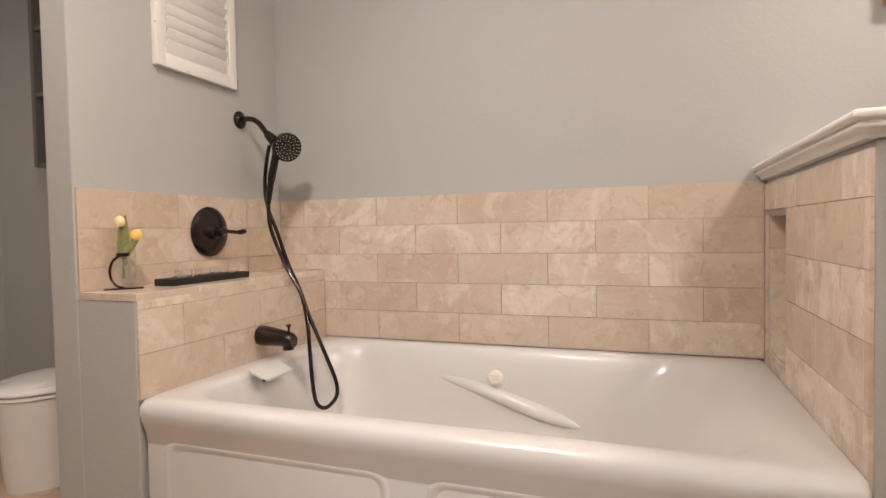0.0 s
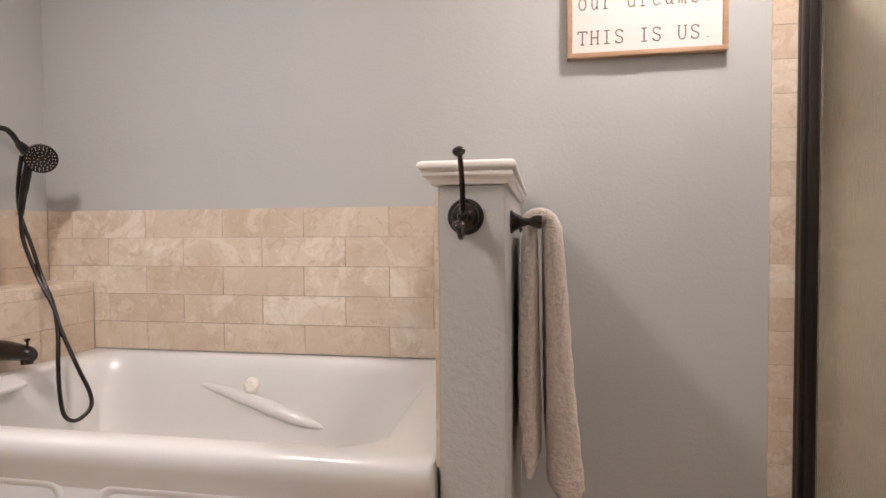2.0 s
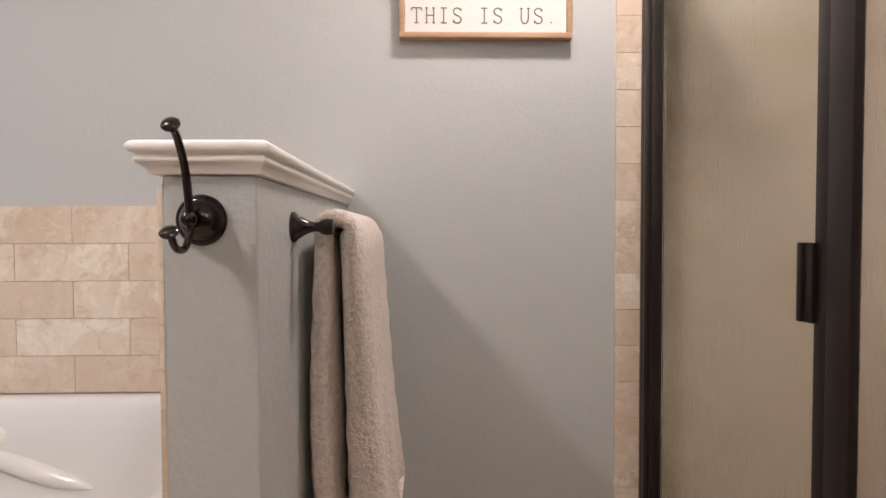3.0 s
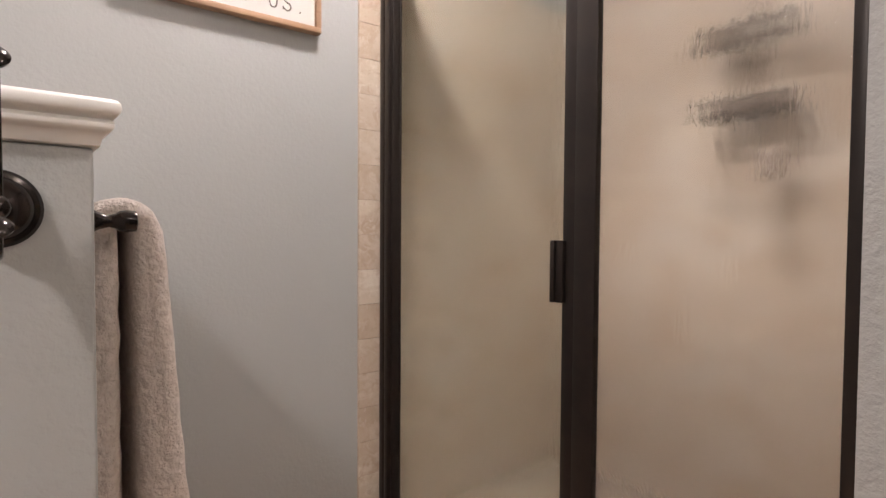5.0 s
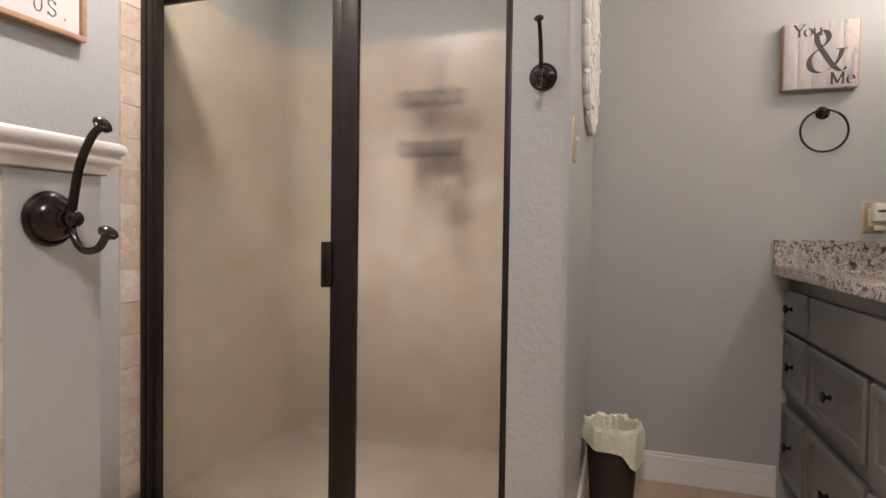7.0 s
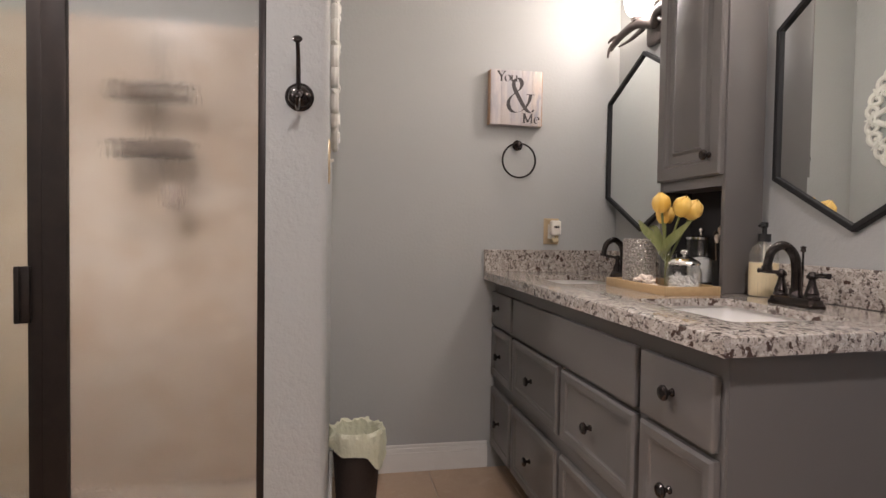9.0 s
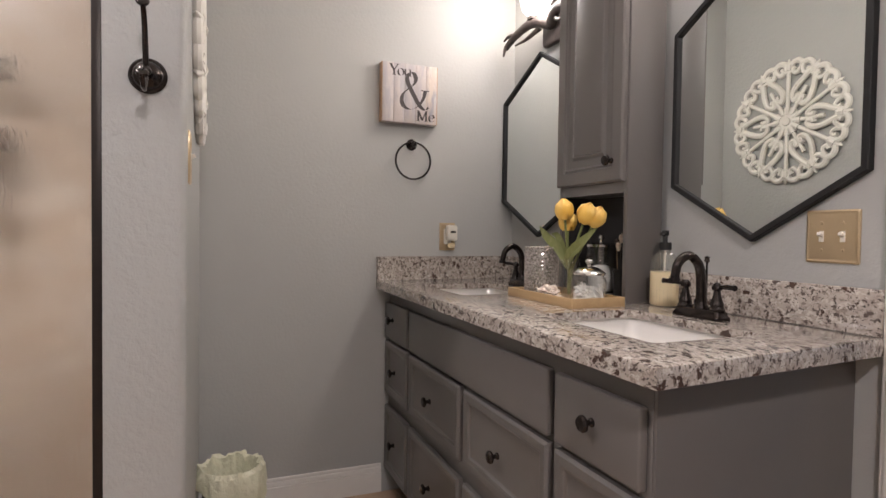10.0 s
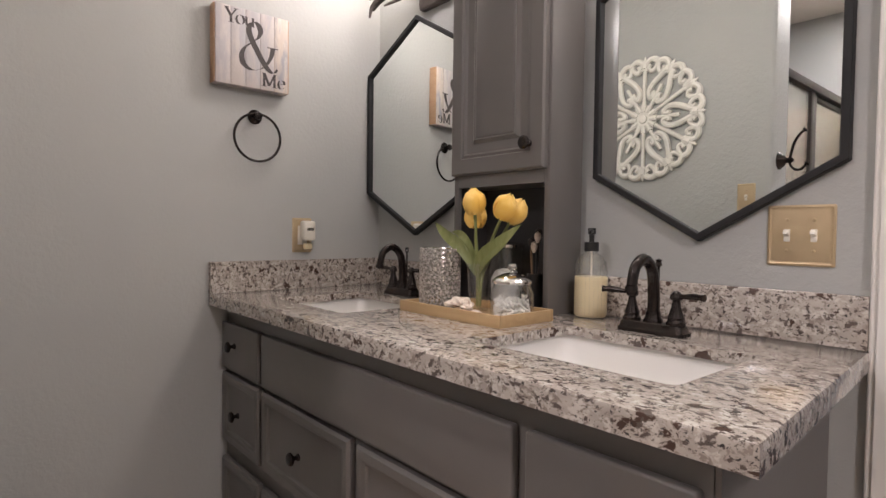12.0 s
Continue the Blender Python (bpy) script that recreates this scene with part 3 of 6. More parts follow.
# ---- shower ----
def shower():
    encl = thing("shower_enclosure", (SHOWER, 0.70, 0), "framed shower enclosure with dark bronze bars and rain glass", "shower enclosure")
    x0, x1 = -0.026, 0.03
    y = lambda v: v - 0.70
    TOPZ = 1.815
    part("curb", box((-0.06, y(0.70), 0), (0.06, y(1.99), 0.006), 0.002), WALLTILE, encl, "beige tile curb")
    part("header", box((x0, y(0.70), TOPZ), (x1, y(1.99), TOPZ + 0.04), 0.004), BLACKMETAL, encl)
    part("sill", box((x0, y(0.70), 0.006), (x1, y(1.99), 0.016), 0.003), BLACKMETAL, encl)
    part("jamb", box((x0 - 0.012, y(1.926), 0.016), (-0.009, y(1.988), TOPZ), 0.003), BLACKMETAL, encl)
    part("jamb_rib", box((x0 - 0.026, y(1.932), 0.016), (x0 - 0.010, y(1.952), TOPZ), 0.002), BLACKMETAL, encl)
    part("jamb_rib", box((x0 - 0.022, y(1.962), 0.016), (x0 - 0.010, y(1.985), TOPZ), 0.002), BLACKMETAL, encl)
    part("jamb", box((-0.063, y(0.6845), 0.0), (x1, y(0.704), TOPZ), 0.003), BLACKMETAL, encl)
    part("post", box((-0.018, y(1.170), 0.016), (0.004, y(1.226), TOPZ), 0.003), BLACKMETAL, encl)
    pane = part("pane", box((-0.003, y(0.70), 0.015), (0.003, y(1.186), TOPZ + 0.002)), RAIN, encl, "rain textured fixed pane", False)
    part("door_stile", box((-0.014, y(1.227), 0.018), (0.013, y(1.261), TOPZ - 0.004), 0.003), BLACKMETAL, encl)
    part("door_stile", box((-0.0095, y(1.925), 0.018), (-0.003, y(1.987), TOPZ - 0.004), 0.003), BLACKMETAL, encl)
    part("door_rail", box((-0.003, y(1.266), 0.019), (0.023, y(1.942), 0.030), 0.003), BLACKMETAL, encl)
    part("door_rail", box((-0.003, y(1.266), TOPZ - 0.03), (0.023, y(1.942), TOPZ - 0.006), 0.003), BLACKMETAL, encl)
    part("pane", box((0.006, y(1.262), 0.028), (0.012, y(1.945), TOPZ - 0.02)), RAIN_DOOR, encl, "greenish rain textured door pane", False)
    h = box((-0.024, y(1.252), 0.825), (-0.012, y(1.284), 0.967), 0.002)
    box((-0.030, y(1.272), 0.825), (-0.020, y(1.2845), 0.967), 0.002, bm=h)
    part("handle", h, BLACKMETAL, encl, "dark pull handle")
    # tiled inside of the stall
    inner = box((SHOWER + 0.03, NORTH - 0.008, 0.0), (EAST - 0.008, NORTH, 1.90))
    box((EAST - 0.008, DIVIDE + 0.11, 0.0), (EAST, NORTH, 1.90), bm=inner)
    box((SHOWER + 0.03, DIVIDE + 0.11, 0.0), (EAST - 0.008, DIVIDE + 0.118, 1.90), bm=inner)
    structure("shower_floor", box((SHOWER + 0.061, DIVIDE + 0.119, 0.0), (EAST - 0.009, NORTH - 0.009, 0.012)), STALLFLOOR, "tan tiled shower floor", "floor")
    structure("wall_shower_tile", inner, WALLTILE, "beige tiled inside of the shower", "wall")
    caddy = thing("shower_caddy", (EAST - 0.02, 1.205, 1.345), "dark wire shower caddy hanging on the stall wall", "shower caddy")
    for z in (0.0, 0.22):
        basket = bmesh.new()
        for yy in (-0.13, 0.13):
            join(basket, sweep([(-0.11, yy, z), (0, yy, z)], 0.004, 6))
        for k in range(9):
            join(basket, sweep([(-0.11, -0.13 + k * 0.0325, z), (0, -0.13 + k * 0.0325, z)], 0.0025, 6))
        for k in range(20):
            join(basket, sweep([(-0.11, -0.15 + k * 0.0158, z), (-0.11, -0.15 + k * 0.0158, z + 0.05)], 0.0022, 5))
        for zz in (z, z + 0.05):
            join(basket, sweep([(-0.11, -0.15, zz), (-0.11, 0.15, zz)], 0.005, 6))
        part("basket", basket, BLACKMETAL, caddy)
    part("stem", sweep([(-0.006, 0, -0.05), (-0.006, 0, 0.5)], 0.005, 8), BLACKMETAL, caddy)
    for k, (yy, zz, r, hh, col) in enumerate(((0.07, 0.226, 0.03, 0.05, MAUVE), (-0.08, 0.006, 0.03, 0.06, MAUVE), (0.0, 0.006, 0.032, 0.055, MAUVE), (0.08, 0.006, 0.03, 0.05, MAUVE))):
        b = thing("shampoo_bottle", (EAST - 0.075, 1.205 + yy, 1.345 + zz), "brown shampoo bottle on the shower caddy", "bottle", "bottles in the shower")
        part("body", lathe(((r * 0.9, 0), (r, 0.01), (r, hh * 0.75), (r * 0.5, hh * 0.85), (0.012, hh * 0.88)), 16), col, b)
        part("cap", lathe(((0.013, hh * 0.88), (0.013, hh), (0.0, hh)), 12), BLACKPLASTIC, b)
    sponge = thing("bath_sponge", (EAST - 0.10, 1.135, 1.19), "small brown sponge hanging under the shower caddy", "sponge")
    part("pad", move(box((-0.02, -0.026, -0.045), (0.02, 0.026, 0.045), 0.016, 3), Matrix()), MAUVE, sponge)
    part("cord", sweep([(0, 0, 0.045), (0.0, 0.01, 0.18)], 0.002, 6), BLACKPLASTIC, sponge)


shower()


# ---- tub ----
def tub():
    X0, X1, Y0, Y1, Z = LEDGE, PONY_A, FRONT + 0.002, NORTH - 0.010, TUB_TOP
    t = thing("bathtub", (0, 0, 0), "glossy white acrylic alcove tub with apron", "bathtub")
    n = 10

    def ring(dx0, dy0, dx1, dy1, r, z, f=n):
        return rounded(X0 + dx0, Y0 + dy0, X1 - dx1, Y1 - dy1, r, z, f)

    shell = loft([
        ring(0, 0.011, 0, 0, 0.012, Z - 0.12), ring(0, 0.003, 0, 0, 0.014, Z - 0.09), ring(0, -0.008, 0, 0, 0.016, Z - 0.062), ring(0, -0.015, 0, 0, 0.016, Z - 0.038), ring(0, -0.012, 0, 0, 0.016, Z - 0.018), ring(0.002, -0.002, 0.002, 0.002, 0.018, Z - 0.006), ring(0.012, 0.016, 0.012, 0.010, 0.02, Z),
        ring(0.055, 0.050, 0.085, 0.040, 0.14, Z - 0.002), ring(0.070, 0.060, 0.11, 0.050, 0.15, Z - 0.007), ring(0.080, 0.067, 0.14, 0.058, 0.16, Z - 0.020), ring(0.088, 0.072, 0.17, 0.068, 0.18, Z - 0.050),
        ring(0.095, 0.082, 0.21, 0.082, 0.20, Z - 0.10), ring(0.105, 0.095, 0.27, 0.105, 0.22, Z - 0.19), ring(0.13, 0.12, 0.35, 0.14, 0.20, Z - 0.29), ring(0.17, 0.15, 0.42, 0.18, 0.20, Z - 0.35), ring(0.24, 0.21, 0.48, 0.24, 0.17, Z - 0.378), ring(0.5, 0.3, 0.6, 0.35, 0.06, Z - 0.385)], True, (False, True))
    part("shell", shell, ACRYLIC, t)
    apron = box((X0 + 0.002, Y0 + 0.012, 0), (X1 - 0.002, Y0 + 0.04, Z - 0.05), 0.004)
    part("apron", apron, ACRYLIC, t)
    for a, b in ((X0 + 0.06, X0 + 0.71), (X0 + 0.80, X1 - 0.07)):
        rings = []
        for d, yy in ((0.0, 0.0), (0.005, -0.004), (0.010, -0.0045), (0.016, -0.002), (0.022, 0.0)):
            rings.append([(px, Y0 + 0.012 + yy, pz) for px, pz, _ in rounded(a + d, 0.06 + d, b - d, Z - 0.105 - d, 0.04 - d * 0.5, 0, 4)])
        part("raised_border", loft(rings, True, (False, False)), ACRYLIC, t)
    spine = smooth_path([(-0.95, 1.938, 0.440), (-0.80, 1.928, 0.416), (-0.62, 1.909, 0.380), (-0.45, 1.892, 0.336), (-0.32, 1.879, 0.298), (-0.20, 1.872, 0.268)], 8)
    nn = len(spine) - 1
    back = sweep(spine, [0.004 + 0.040 * (k / nn) ** 0.8 * (1 - (k / nn) ** 5) for k in range(nn + 1)], 16, 0.75)
    part("arm_rest", back, ACRYLIC, t)
    jet = lathe(((0.0, 0.016), (0.02, 0.016), (0.026, 0.012), (0.03, 0.0), (0.03, -0.03)), 20, Matrix.Translation((-0.508, Y1 - 0.085, 0.405)) @ Matrix.Rotation(radians(80), 4, "X"))
    for k in range(6):
        a = k * math.pi / 3
        join(jet, lathe(((0.0, 0.02), (0.006, 0.018), (0.007, 0.012)), 8, Matrix.Translation((-0.508, Y1 - 0.085, 0.405)) @ Matrix.Rotation(radians(80), 4, "X") @ Matrix.Translation((0.015 * math.cos(a), 0.015 * math.sin(a), 0))))
    part("jet", jet, IVORY, t, "white jet knob")
    fill = move(box((-0.038, -0.07, 0.0), (0.034, 0.07, 0.014), 0.006, 3), Matrix.Translation((-1.130, 1.470, Z - 0.018)) @ Matrix.Rotation(radians(24), 4, "Y"))
    part("overflow_cover", fill, ACRYLIC, t, "white overflow cover with a slot")
    part("slot", move(box((0.020, -0.0715, 0.002), (0.032, -0.04, 0.009), 0.002), Matrix.Translation((-1.130, 1.470, Z - 0.018)) @ Matrix.Rotation(radians(24), 4, "Y")), BLACKPLASTIC, t, "dark slot")


tub()


# ---- tub fittings ----
def rotx(d):
    return Matrix.Rotation(radians(d), 4, "Y")


def fittings():
    v = thing("shower_valve", (LEFT + 0.009, 1.575, 0.945), "oil-rubbed bronze shower valve with a lever on tile", "shower valve")
    to_x = Matrix.Rotation(radians(90), 4, "Y")
    part("plate", lathe(((0.086, 0), (0.088, 0.004), (0.080, 0.012), (0.06, 0.016), (0.028, 0.018), (0.0, 0.018)), 40, to_x), BRONZE, v)
    part("hub", lathe(((0.028, 0.016), (0.026, 0.03), (0.018, 0.036), (0.018, 0.06), (0.012, 0.066), (0.0, 0.066)), 24, to_x), BRONZE, v)
    part("lever", sweep(smooth_path([(0.05, 0, 0), (0.055, 0.03, 0.0), (0.06, 0.08, -0.004), (0.062, 0.115, 0.0)], 6), [0.008] * 6 + [0.007] * 7 + [0.010] * 5 + [0.007], 10), BRONZE, v)
    s = thing("tub_spout", (LEDGE, 1.575, 0.585), "oil-rubbed bronze tub spout with a diverter", "tub spout")
    rings = []
    for x, r, z in ((0, 0.034, 0), (0.01, 0.035, 0), (0.05, 0.032, -0.002), (0.10, 0.027, -0.006), (0.125, 0.025, -0.01), (0.135, 0.02, -0.014)):
        rings.append([(x, 1.0 * r * math.cos(a), z + r * math.sin(a)) for a in [2 * math.pi * k / 24 for k in range(24)]])
    part("body", loft(rings), BRONZE, s)
    part("nozzle", lathe(((0.019, 0), (0.019, -0.025), (0.0, -0.025)), 18, Matrix.Translation((0.112, 0, -0.018))), BRONZE, s)
    part("diverter", lathe(((0.004, 0), (0.004, 0.02), (0.009, 0.024), (0.009, 0.03), (0.0, 0.032)), 14, Matrix.Translation((0.115, 0, 0.012))), BRONZE, s)
    h = thing("hand_shower", (LEFT + 0.001, 1.762, 1.372), "oil-rubbed bronze hand shower hanging on a wall arm", "hand shower")
    part("flange", lathe(((0.034, 0), (0.034, 0.004), (0.026, 0.012), (0.012, 0.016), (0.0, 0.016)), 28, to_x), BRONZE, h)
    part("arm", sweep(smooth_path([(0.0, 0, 0), (0.05, 0.002, 0.0), (0.09, 0.0, -0.02), (0.135, -0.002, -0.075)], 7), 0.0105, 12), BRONZE, h)
    part("holder", sweep([(0.125, 0, -0.062), (0.152, 0.005, -0.09), (0.176, 0.014, -0.112)], [0.015, 0.021, 0.018], 14), BRONZE, h)
    axis = Vector((0.72, -0.55, -0.28)).normalized()
    turn = axis.to_track_quat("Z", "Y").to_matrix().to_4x4()
    headm = Matrix.Translation((0.192, 0.022, -0.112)) @ turn
    part("head", lathe(((0.0, -0.035), (0.024, -0.03), (0.046, -0.012), (0.054, 0.004), (0.054, 0.018), (0.048, 0.022), (0.0, 0.022)), 32, headm), BRONZE, h)
    nub = bmesh.new()
    for r, n in ((0.012, 6), (0.024, 12), (0.036, 18), (0.044, 22)):
        for k in range(n):
            a = 2 * math.pi * k / n + r * 20
            join(nub, lathe(((0.0018, 0.021), (0.0012, 0.0245), (0.0, 0.0245)), 5, headm @ Matrix.Translation((r * math.cos(a), r * math.sin(a), 0))))
    part("nozzles", nub, IVORY, h, "pale spray nozzles")
    part("grip", sweep(smooth_path([(0.172, 0.0, -0.108), (0.158, 0.0, -0.16), (0.142, 0.0, -0.22), (0.128, 0, -0.285)], 5), [0.017] * 3 + [0.0145] * 9 + [0.012] * 4, 14), BRONZE, h)
    part("collar", sweep([(0.128, 0, -0.285), (0.121, 0, -0.325)], [0.0115, 0.0105], 12), BRONZE, h)
    hose = smooth_path([
        (0.121, 0, -0.325), (0.13, 0.0, -0.42), (0.197, -0.008, -0.557), (0.269, -0.021, -0.657), (0.314, -0.033, -0.747), (0.37, -0.025, -0.88), (0.395, 0.0,
        -0.98), (0.399, -0.005, -1.035), (0.383, -0.05, -1.065), (0.363, -0.08, -1.04), (0.351, -0.085, -0.96), (0.338, -0.075, -0.861), (0.308, -0.042,
        -0.757), (0.264, -0.013, -0.657), (0.202, 0.004, -0.557), (0.15, 0.014, -0.44), (0.105, 0.016, -0.33), (0.1, 0.012, -0.24), (0.118, 0.006, -0.15),
        (0.135, 0.0, -0.105)], 8)
    part("hose", sweep(hose, [0.0072 + 0.0005 * (k % 2) for k in range(len(hose))], 10), BRONZE, h, "ribbed dark metal hose")


fittings()


def tulip(stem_pts, bloom, colour, parent, size=1.0):
    part("stem", sweep(smooth_path(stem_pts, 5), 0.0028 * size, 8), LEAF, parent, "green stem")
    d = (Vector(stem_pts[-1]) - Vector(stem_pts[-2])).normalized()
    m = Matrix.Translation(stem_pts[-1]) @ d.to_track_quat("Z", "Y").to_matrix().to_4x4()
    for k in range(6):
        a = k * math.pi / 3
        r0 = 0.9 if k % 2 else 1.0
        rings = []
        for i in range(10):
            s = i / 9
            rad = bloom * 0.54 * r0 * (0.22 + 0.78 * math.sin(math.pi * (0.12 + 0.80 * s)) ** 0.75) * (1.0 if s < 0.8 else 1 - 3.4 * (s - 0.8))
            half = 0.80 * min(1.0, 0.45 + 1.6 * s) * (1.0 if s < 0.78 else 1 - 1.4 * (s - 0.78))
            z = bloom * (1.22 if k % 2 else 1.16) * s
            row = [(rad * math.cos(a + q * half), rad * math.sin(a + q * half), z - abs(q) ** 2 * 0.10 * bloom * s) for q in (-1, -0.5, 0, 0.5, 1)]
            rings.append(row + [(x * 0.93, y * 0.93, z2) for x, y, z2 in reversed(row)])
        part("petal", move(loft(rings), m), colour, parent)


def leaf_blade(pts, width, parent):
    p = smooth_path(pts, 6)
    rings = []
    for i, q in enumerate(p):
        s = i / (len(p) - 1)
        w = width * math.sin(math.pi * min(1, 0.12 + 0.88 * s)) ** 0.8 + 0.0006
        d = (p[min(i + 1, len(p) - 1)] - p[max(i - 1, 0)]).normalized()
        side = d.cross(Vector((-0.25, 1, 0.25))).normalized()
        up = side.cross(d)
        rings.append([q - side * w + up * w * 0.4, q - side * w * 0.5 + up * w * 0.1, q - up * 0.0008, q + side * w * 0.5 + up * w * 0.1, q + side * w + up * w * 0.4, q + up * 0.001])
    part("leaf", loft(rings), LEAF, parent, "long green leaf")


def ledge_things():
    z = 0.7835
    vase = thing("bud_vase", (-1.405, 1.180, z), "small clear glass vase in a dark metal stand on the ledge", "vase", rz=50)
    part("stand_base", box((-0.05, -0.02, 0), (0.05, 0.02, 0.004), 0.0015), BRONZE, vase)
    loop = [(0.034 * math.sin(a), -0.001, 0.05 - 0.046 * math.cos(a)) for a in [-math.pi * k / 24 for k in range(25)]]
    part("stand_ring", sweep([(x * 1.0, y, 0.004 + (zz - 0.004) * 1.0) for x, y, zz in loop], 0.0032, 8), BRONZE, vase)
    part("neck_ring", lathe(((0.0155, 0.094), (0.0175, 0.096), (0.0175, 0.102), (0.0155, 0.104)), 20), BRONZE, vase)
    part("glass", lathe(((0.0, 0.006), (0.024, 0.008), (0.031, 0.03), (0.033, 0.055), (0.026, 0.08), (0.015, 0.09), (0.0145, 0.108), (0.0125, 0.108), (0.012, 0.09), (0.024, 0.079), (0.031, 0.055), (0.029, 0.03), (0.022, 0.011), (0.0, 0.010)), 28), CLEAR, vase)
    tulip([(0.002, 0, 0.03), (0.0, 0, 0.10), (-0.008, 0.0, 0.15), (-0.006, 0, 0.178)], 0.027, PETAL_PALE, vase)
    tulip([(-0.002, 0, 0.03), (0.004, 0, 0.10), (0.018, 0.008, 0.128), (0.027, 0.012, 0.142)], 0.029, PETAL, vase)
    leaf_blade([(0.0, 0, 0.09), (0.004, 0.004, 0.14), (0.010, 0.006, 0.212)], 0.015, vase)
    leaf_blade([(0.0, 0, 0.09), (0.018, 0.004, 0.115), (0.042, 0.018, 0.140)], 0.012, vase)
    tray = thing("candle_tray", (-1.352, 1.44, z), "dark slate tray holding glass tealights on the ledge", "tray")
    part("tray", box((-0.038, -0.17, 0), (0.038, 0.165, 0.021), 0.002), BLACKFRAME, tray)
    for k in range(3):
        c = thing("tealight_holder", (-1.345, 1.34 + 0.08 * k, z + 0.020), "small clear glass tealight holder on a dark tray", "candle holder", "tealights on the tray")
        part("cup", lathe(((0.0, 0), (0.024, 0.001), (0.027, 0.026), (0.0255, 0.026), (0.0225, 0.006), (0.0, 0.006)), 24), CLEAR, c)
    peb = bmesh.new()
    rnd = random.Random(4)
    for k in range(46):
        m = Matrix.Translation((rnd.uniform(-0.028, 0.028), rnd.uniform(-0.14, 0.14), 0.023)) @ Matrix.Diagonal((1, 1.2, 0.7, 1))
        join(peb, lathe(((0, -0.004), (0.006, -0.002), (0.006, 0.002), (0, 0.005)), 7, m))
    tagged(part("pebbles", peb, CHROME, tray, "clear glass pebbles"), kind="stuff")


ledge_things()


# ---- wall things round the tub ----
def shutter():
    s = thing("shutter", (LEFT + 0.001, 1.363, 1.477), "distressed white louvred shutter hung on the wall", "shutter")
    W, H = 0.367, 0.60
    fr = box((0, 0, 0), (0.022, 0.035, H), 0.003)
    box((0, W - 0.035, 0), (0.022, W, H), 0.003, bm=fr)
    box((0.001, 0.03, 0), (0.021, W - 0.03, 0.045), 0.003, bm=fr)
    box((0.001, 0.03, H - 0.045), (0.021, W - 0.03, H), 0.003, bm=fr)
    part("frame", fr, SHUTTER, s)
    for y0 in (0.034, W - 0.044):
        part("inner_strip", box((0.003, y0, 0.044), (0.018, y0 + 0.010, H - 0.044), 0.002), SHUTTER, s)
    # added dark backing sheet, its colour stands for shade between the slats
    part("back", box((-0.0005, 0.03, 0.03), (0.002, W - 0.03, H - 0.03)), WICKER, s, "dark sheet painting the shade behind slats", False)
    n = 13
    for k in range(n):
        tilt = -(25 + 3 * ((k * 7) % 3))
        part("slat", move(box((-0.003, 0.045, -0.024), (0.003, W - 0.045, 0.024), 0.002), Matrix.Translation((0.012, 0, 0.068 + k * 0.0385)) @ Matrix.Rotation(radians(-tilt), 4, "Y")), SHUTTER, s)


shutter()

LETTERS = {
    "T": ("0,1 1,1", ".5,1 .5,0", "0,1 0,.82", "1,1 1,.82", ".3,0 .7,0"), "H": (".15,0 .15,1", ".85,0 .85,1", ".15,.5 .85,.5", "0,0 .3,0", ".7,0 1,0", "0,1 .3,1", ".7,1 1,1"),
    "I": (".5,0 .5,1", ".2,0 .8,0", ".2,1 .8,1"), "S": (".85,.98 .85,.78", ".85,.85 .6,1 .3,.97 .13,.8 .25,.6 .5,.5 .78,.4 .88,.2 .7,.03 .4,0 .13,.15", ".13,.2 .13,0"),
    "U": (".15,1 .15,.3 .3,.04 .5,0 .7,.04 .85,.3 .85,1", "0,1 .3,1", ".7,1 1,1"), ".": (".42,.02 .5,.09", ".5,.02 .42,.09"), "o": (".5,.62 .2,.5 .12,.3 .25,.06 .5,0 .75,.06 .88,.3 .8,.5 .5,.62",),
    "u": (".1,.62 .22,.62 .22,.2 .35,.02 .55,.02 .78,.2", ".65,.62 .78,.62 .78,0 .92,0"), "r": (".1,.62 .3,.62 .3,0", ".1,0 .6,0", ".3,.35 .5,.6 .85,.6"), "d": (".6,1 .78,1 .78,0 .92,0", ".78,.15 .5,0 .2,.1 .12,.32 .25,.56 .5,.62 .78,.48"),
    "e": (".13,.33 .88,.33 .78,.55 .5,.62 .22,.55 .12,.3 .25,.06 .5,0 .85,.1",), "a": (".2,.56 .45,.63 .72,.52 .74,.05 .92,0", ".74,.36 .35,.36 .14,.2 .3,.02 .55,.04 .74,.2"), "m": (".02,.62 .14,.62 .14,0", ".14,.5 .3,.62 .46,.5 .46,0", ".46,.5 .68,.62 .8,.5 .8,0 .95,0"), "s": (".8,.6 .8,.48 .5,.62 .2,.5 .4,.34 .75,.25 .8,.1 .5,0 .18,.1 .18,0",),
}


def stroke_text(body, x, z, height, pitch, r, y, parent):
    """Typewriter lettering of raised strokes in the plane y, as one mesh a letter."""
    for k, ch in enumerate(body):
        bm = bmesh.new()
        for line in LETTERS.get(ch, ()):
            p = [tuple(float(v) for v in q.split(",")) for q in line.split()]
            pts = [(x + (k + u * 0.74) * pitch, y, z + w * height) for u, w in p]
            if len(pts) > 4:
                pts = smooth_path(pts, 3)
            join(bm, sweep(pts, r, 6, 0.9))
        if LETTERS.get(ch):
            part("letter", bm, INK, parent, "dark printed letter")
        else:
            bm.free()


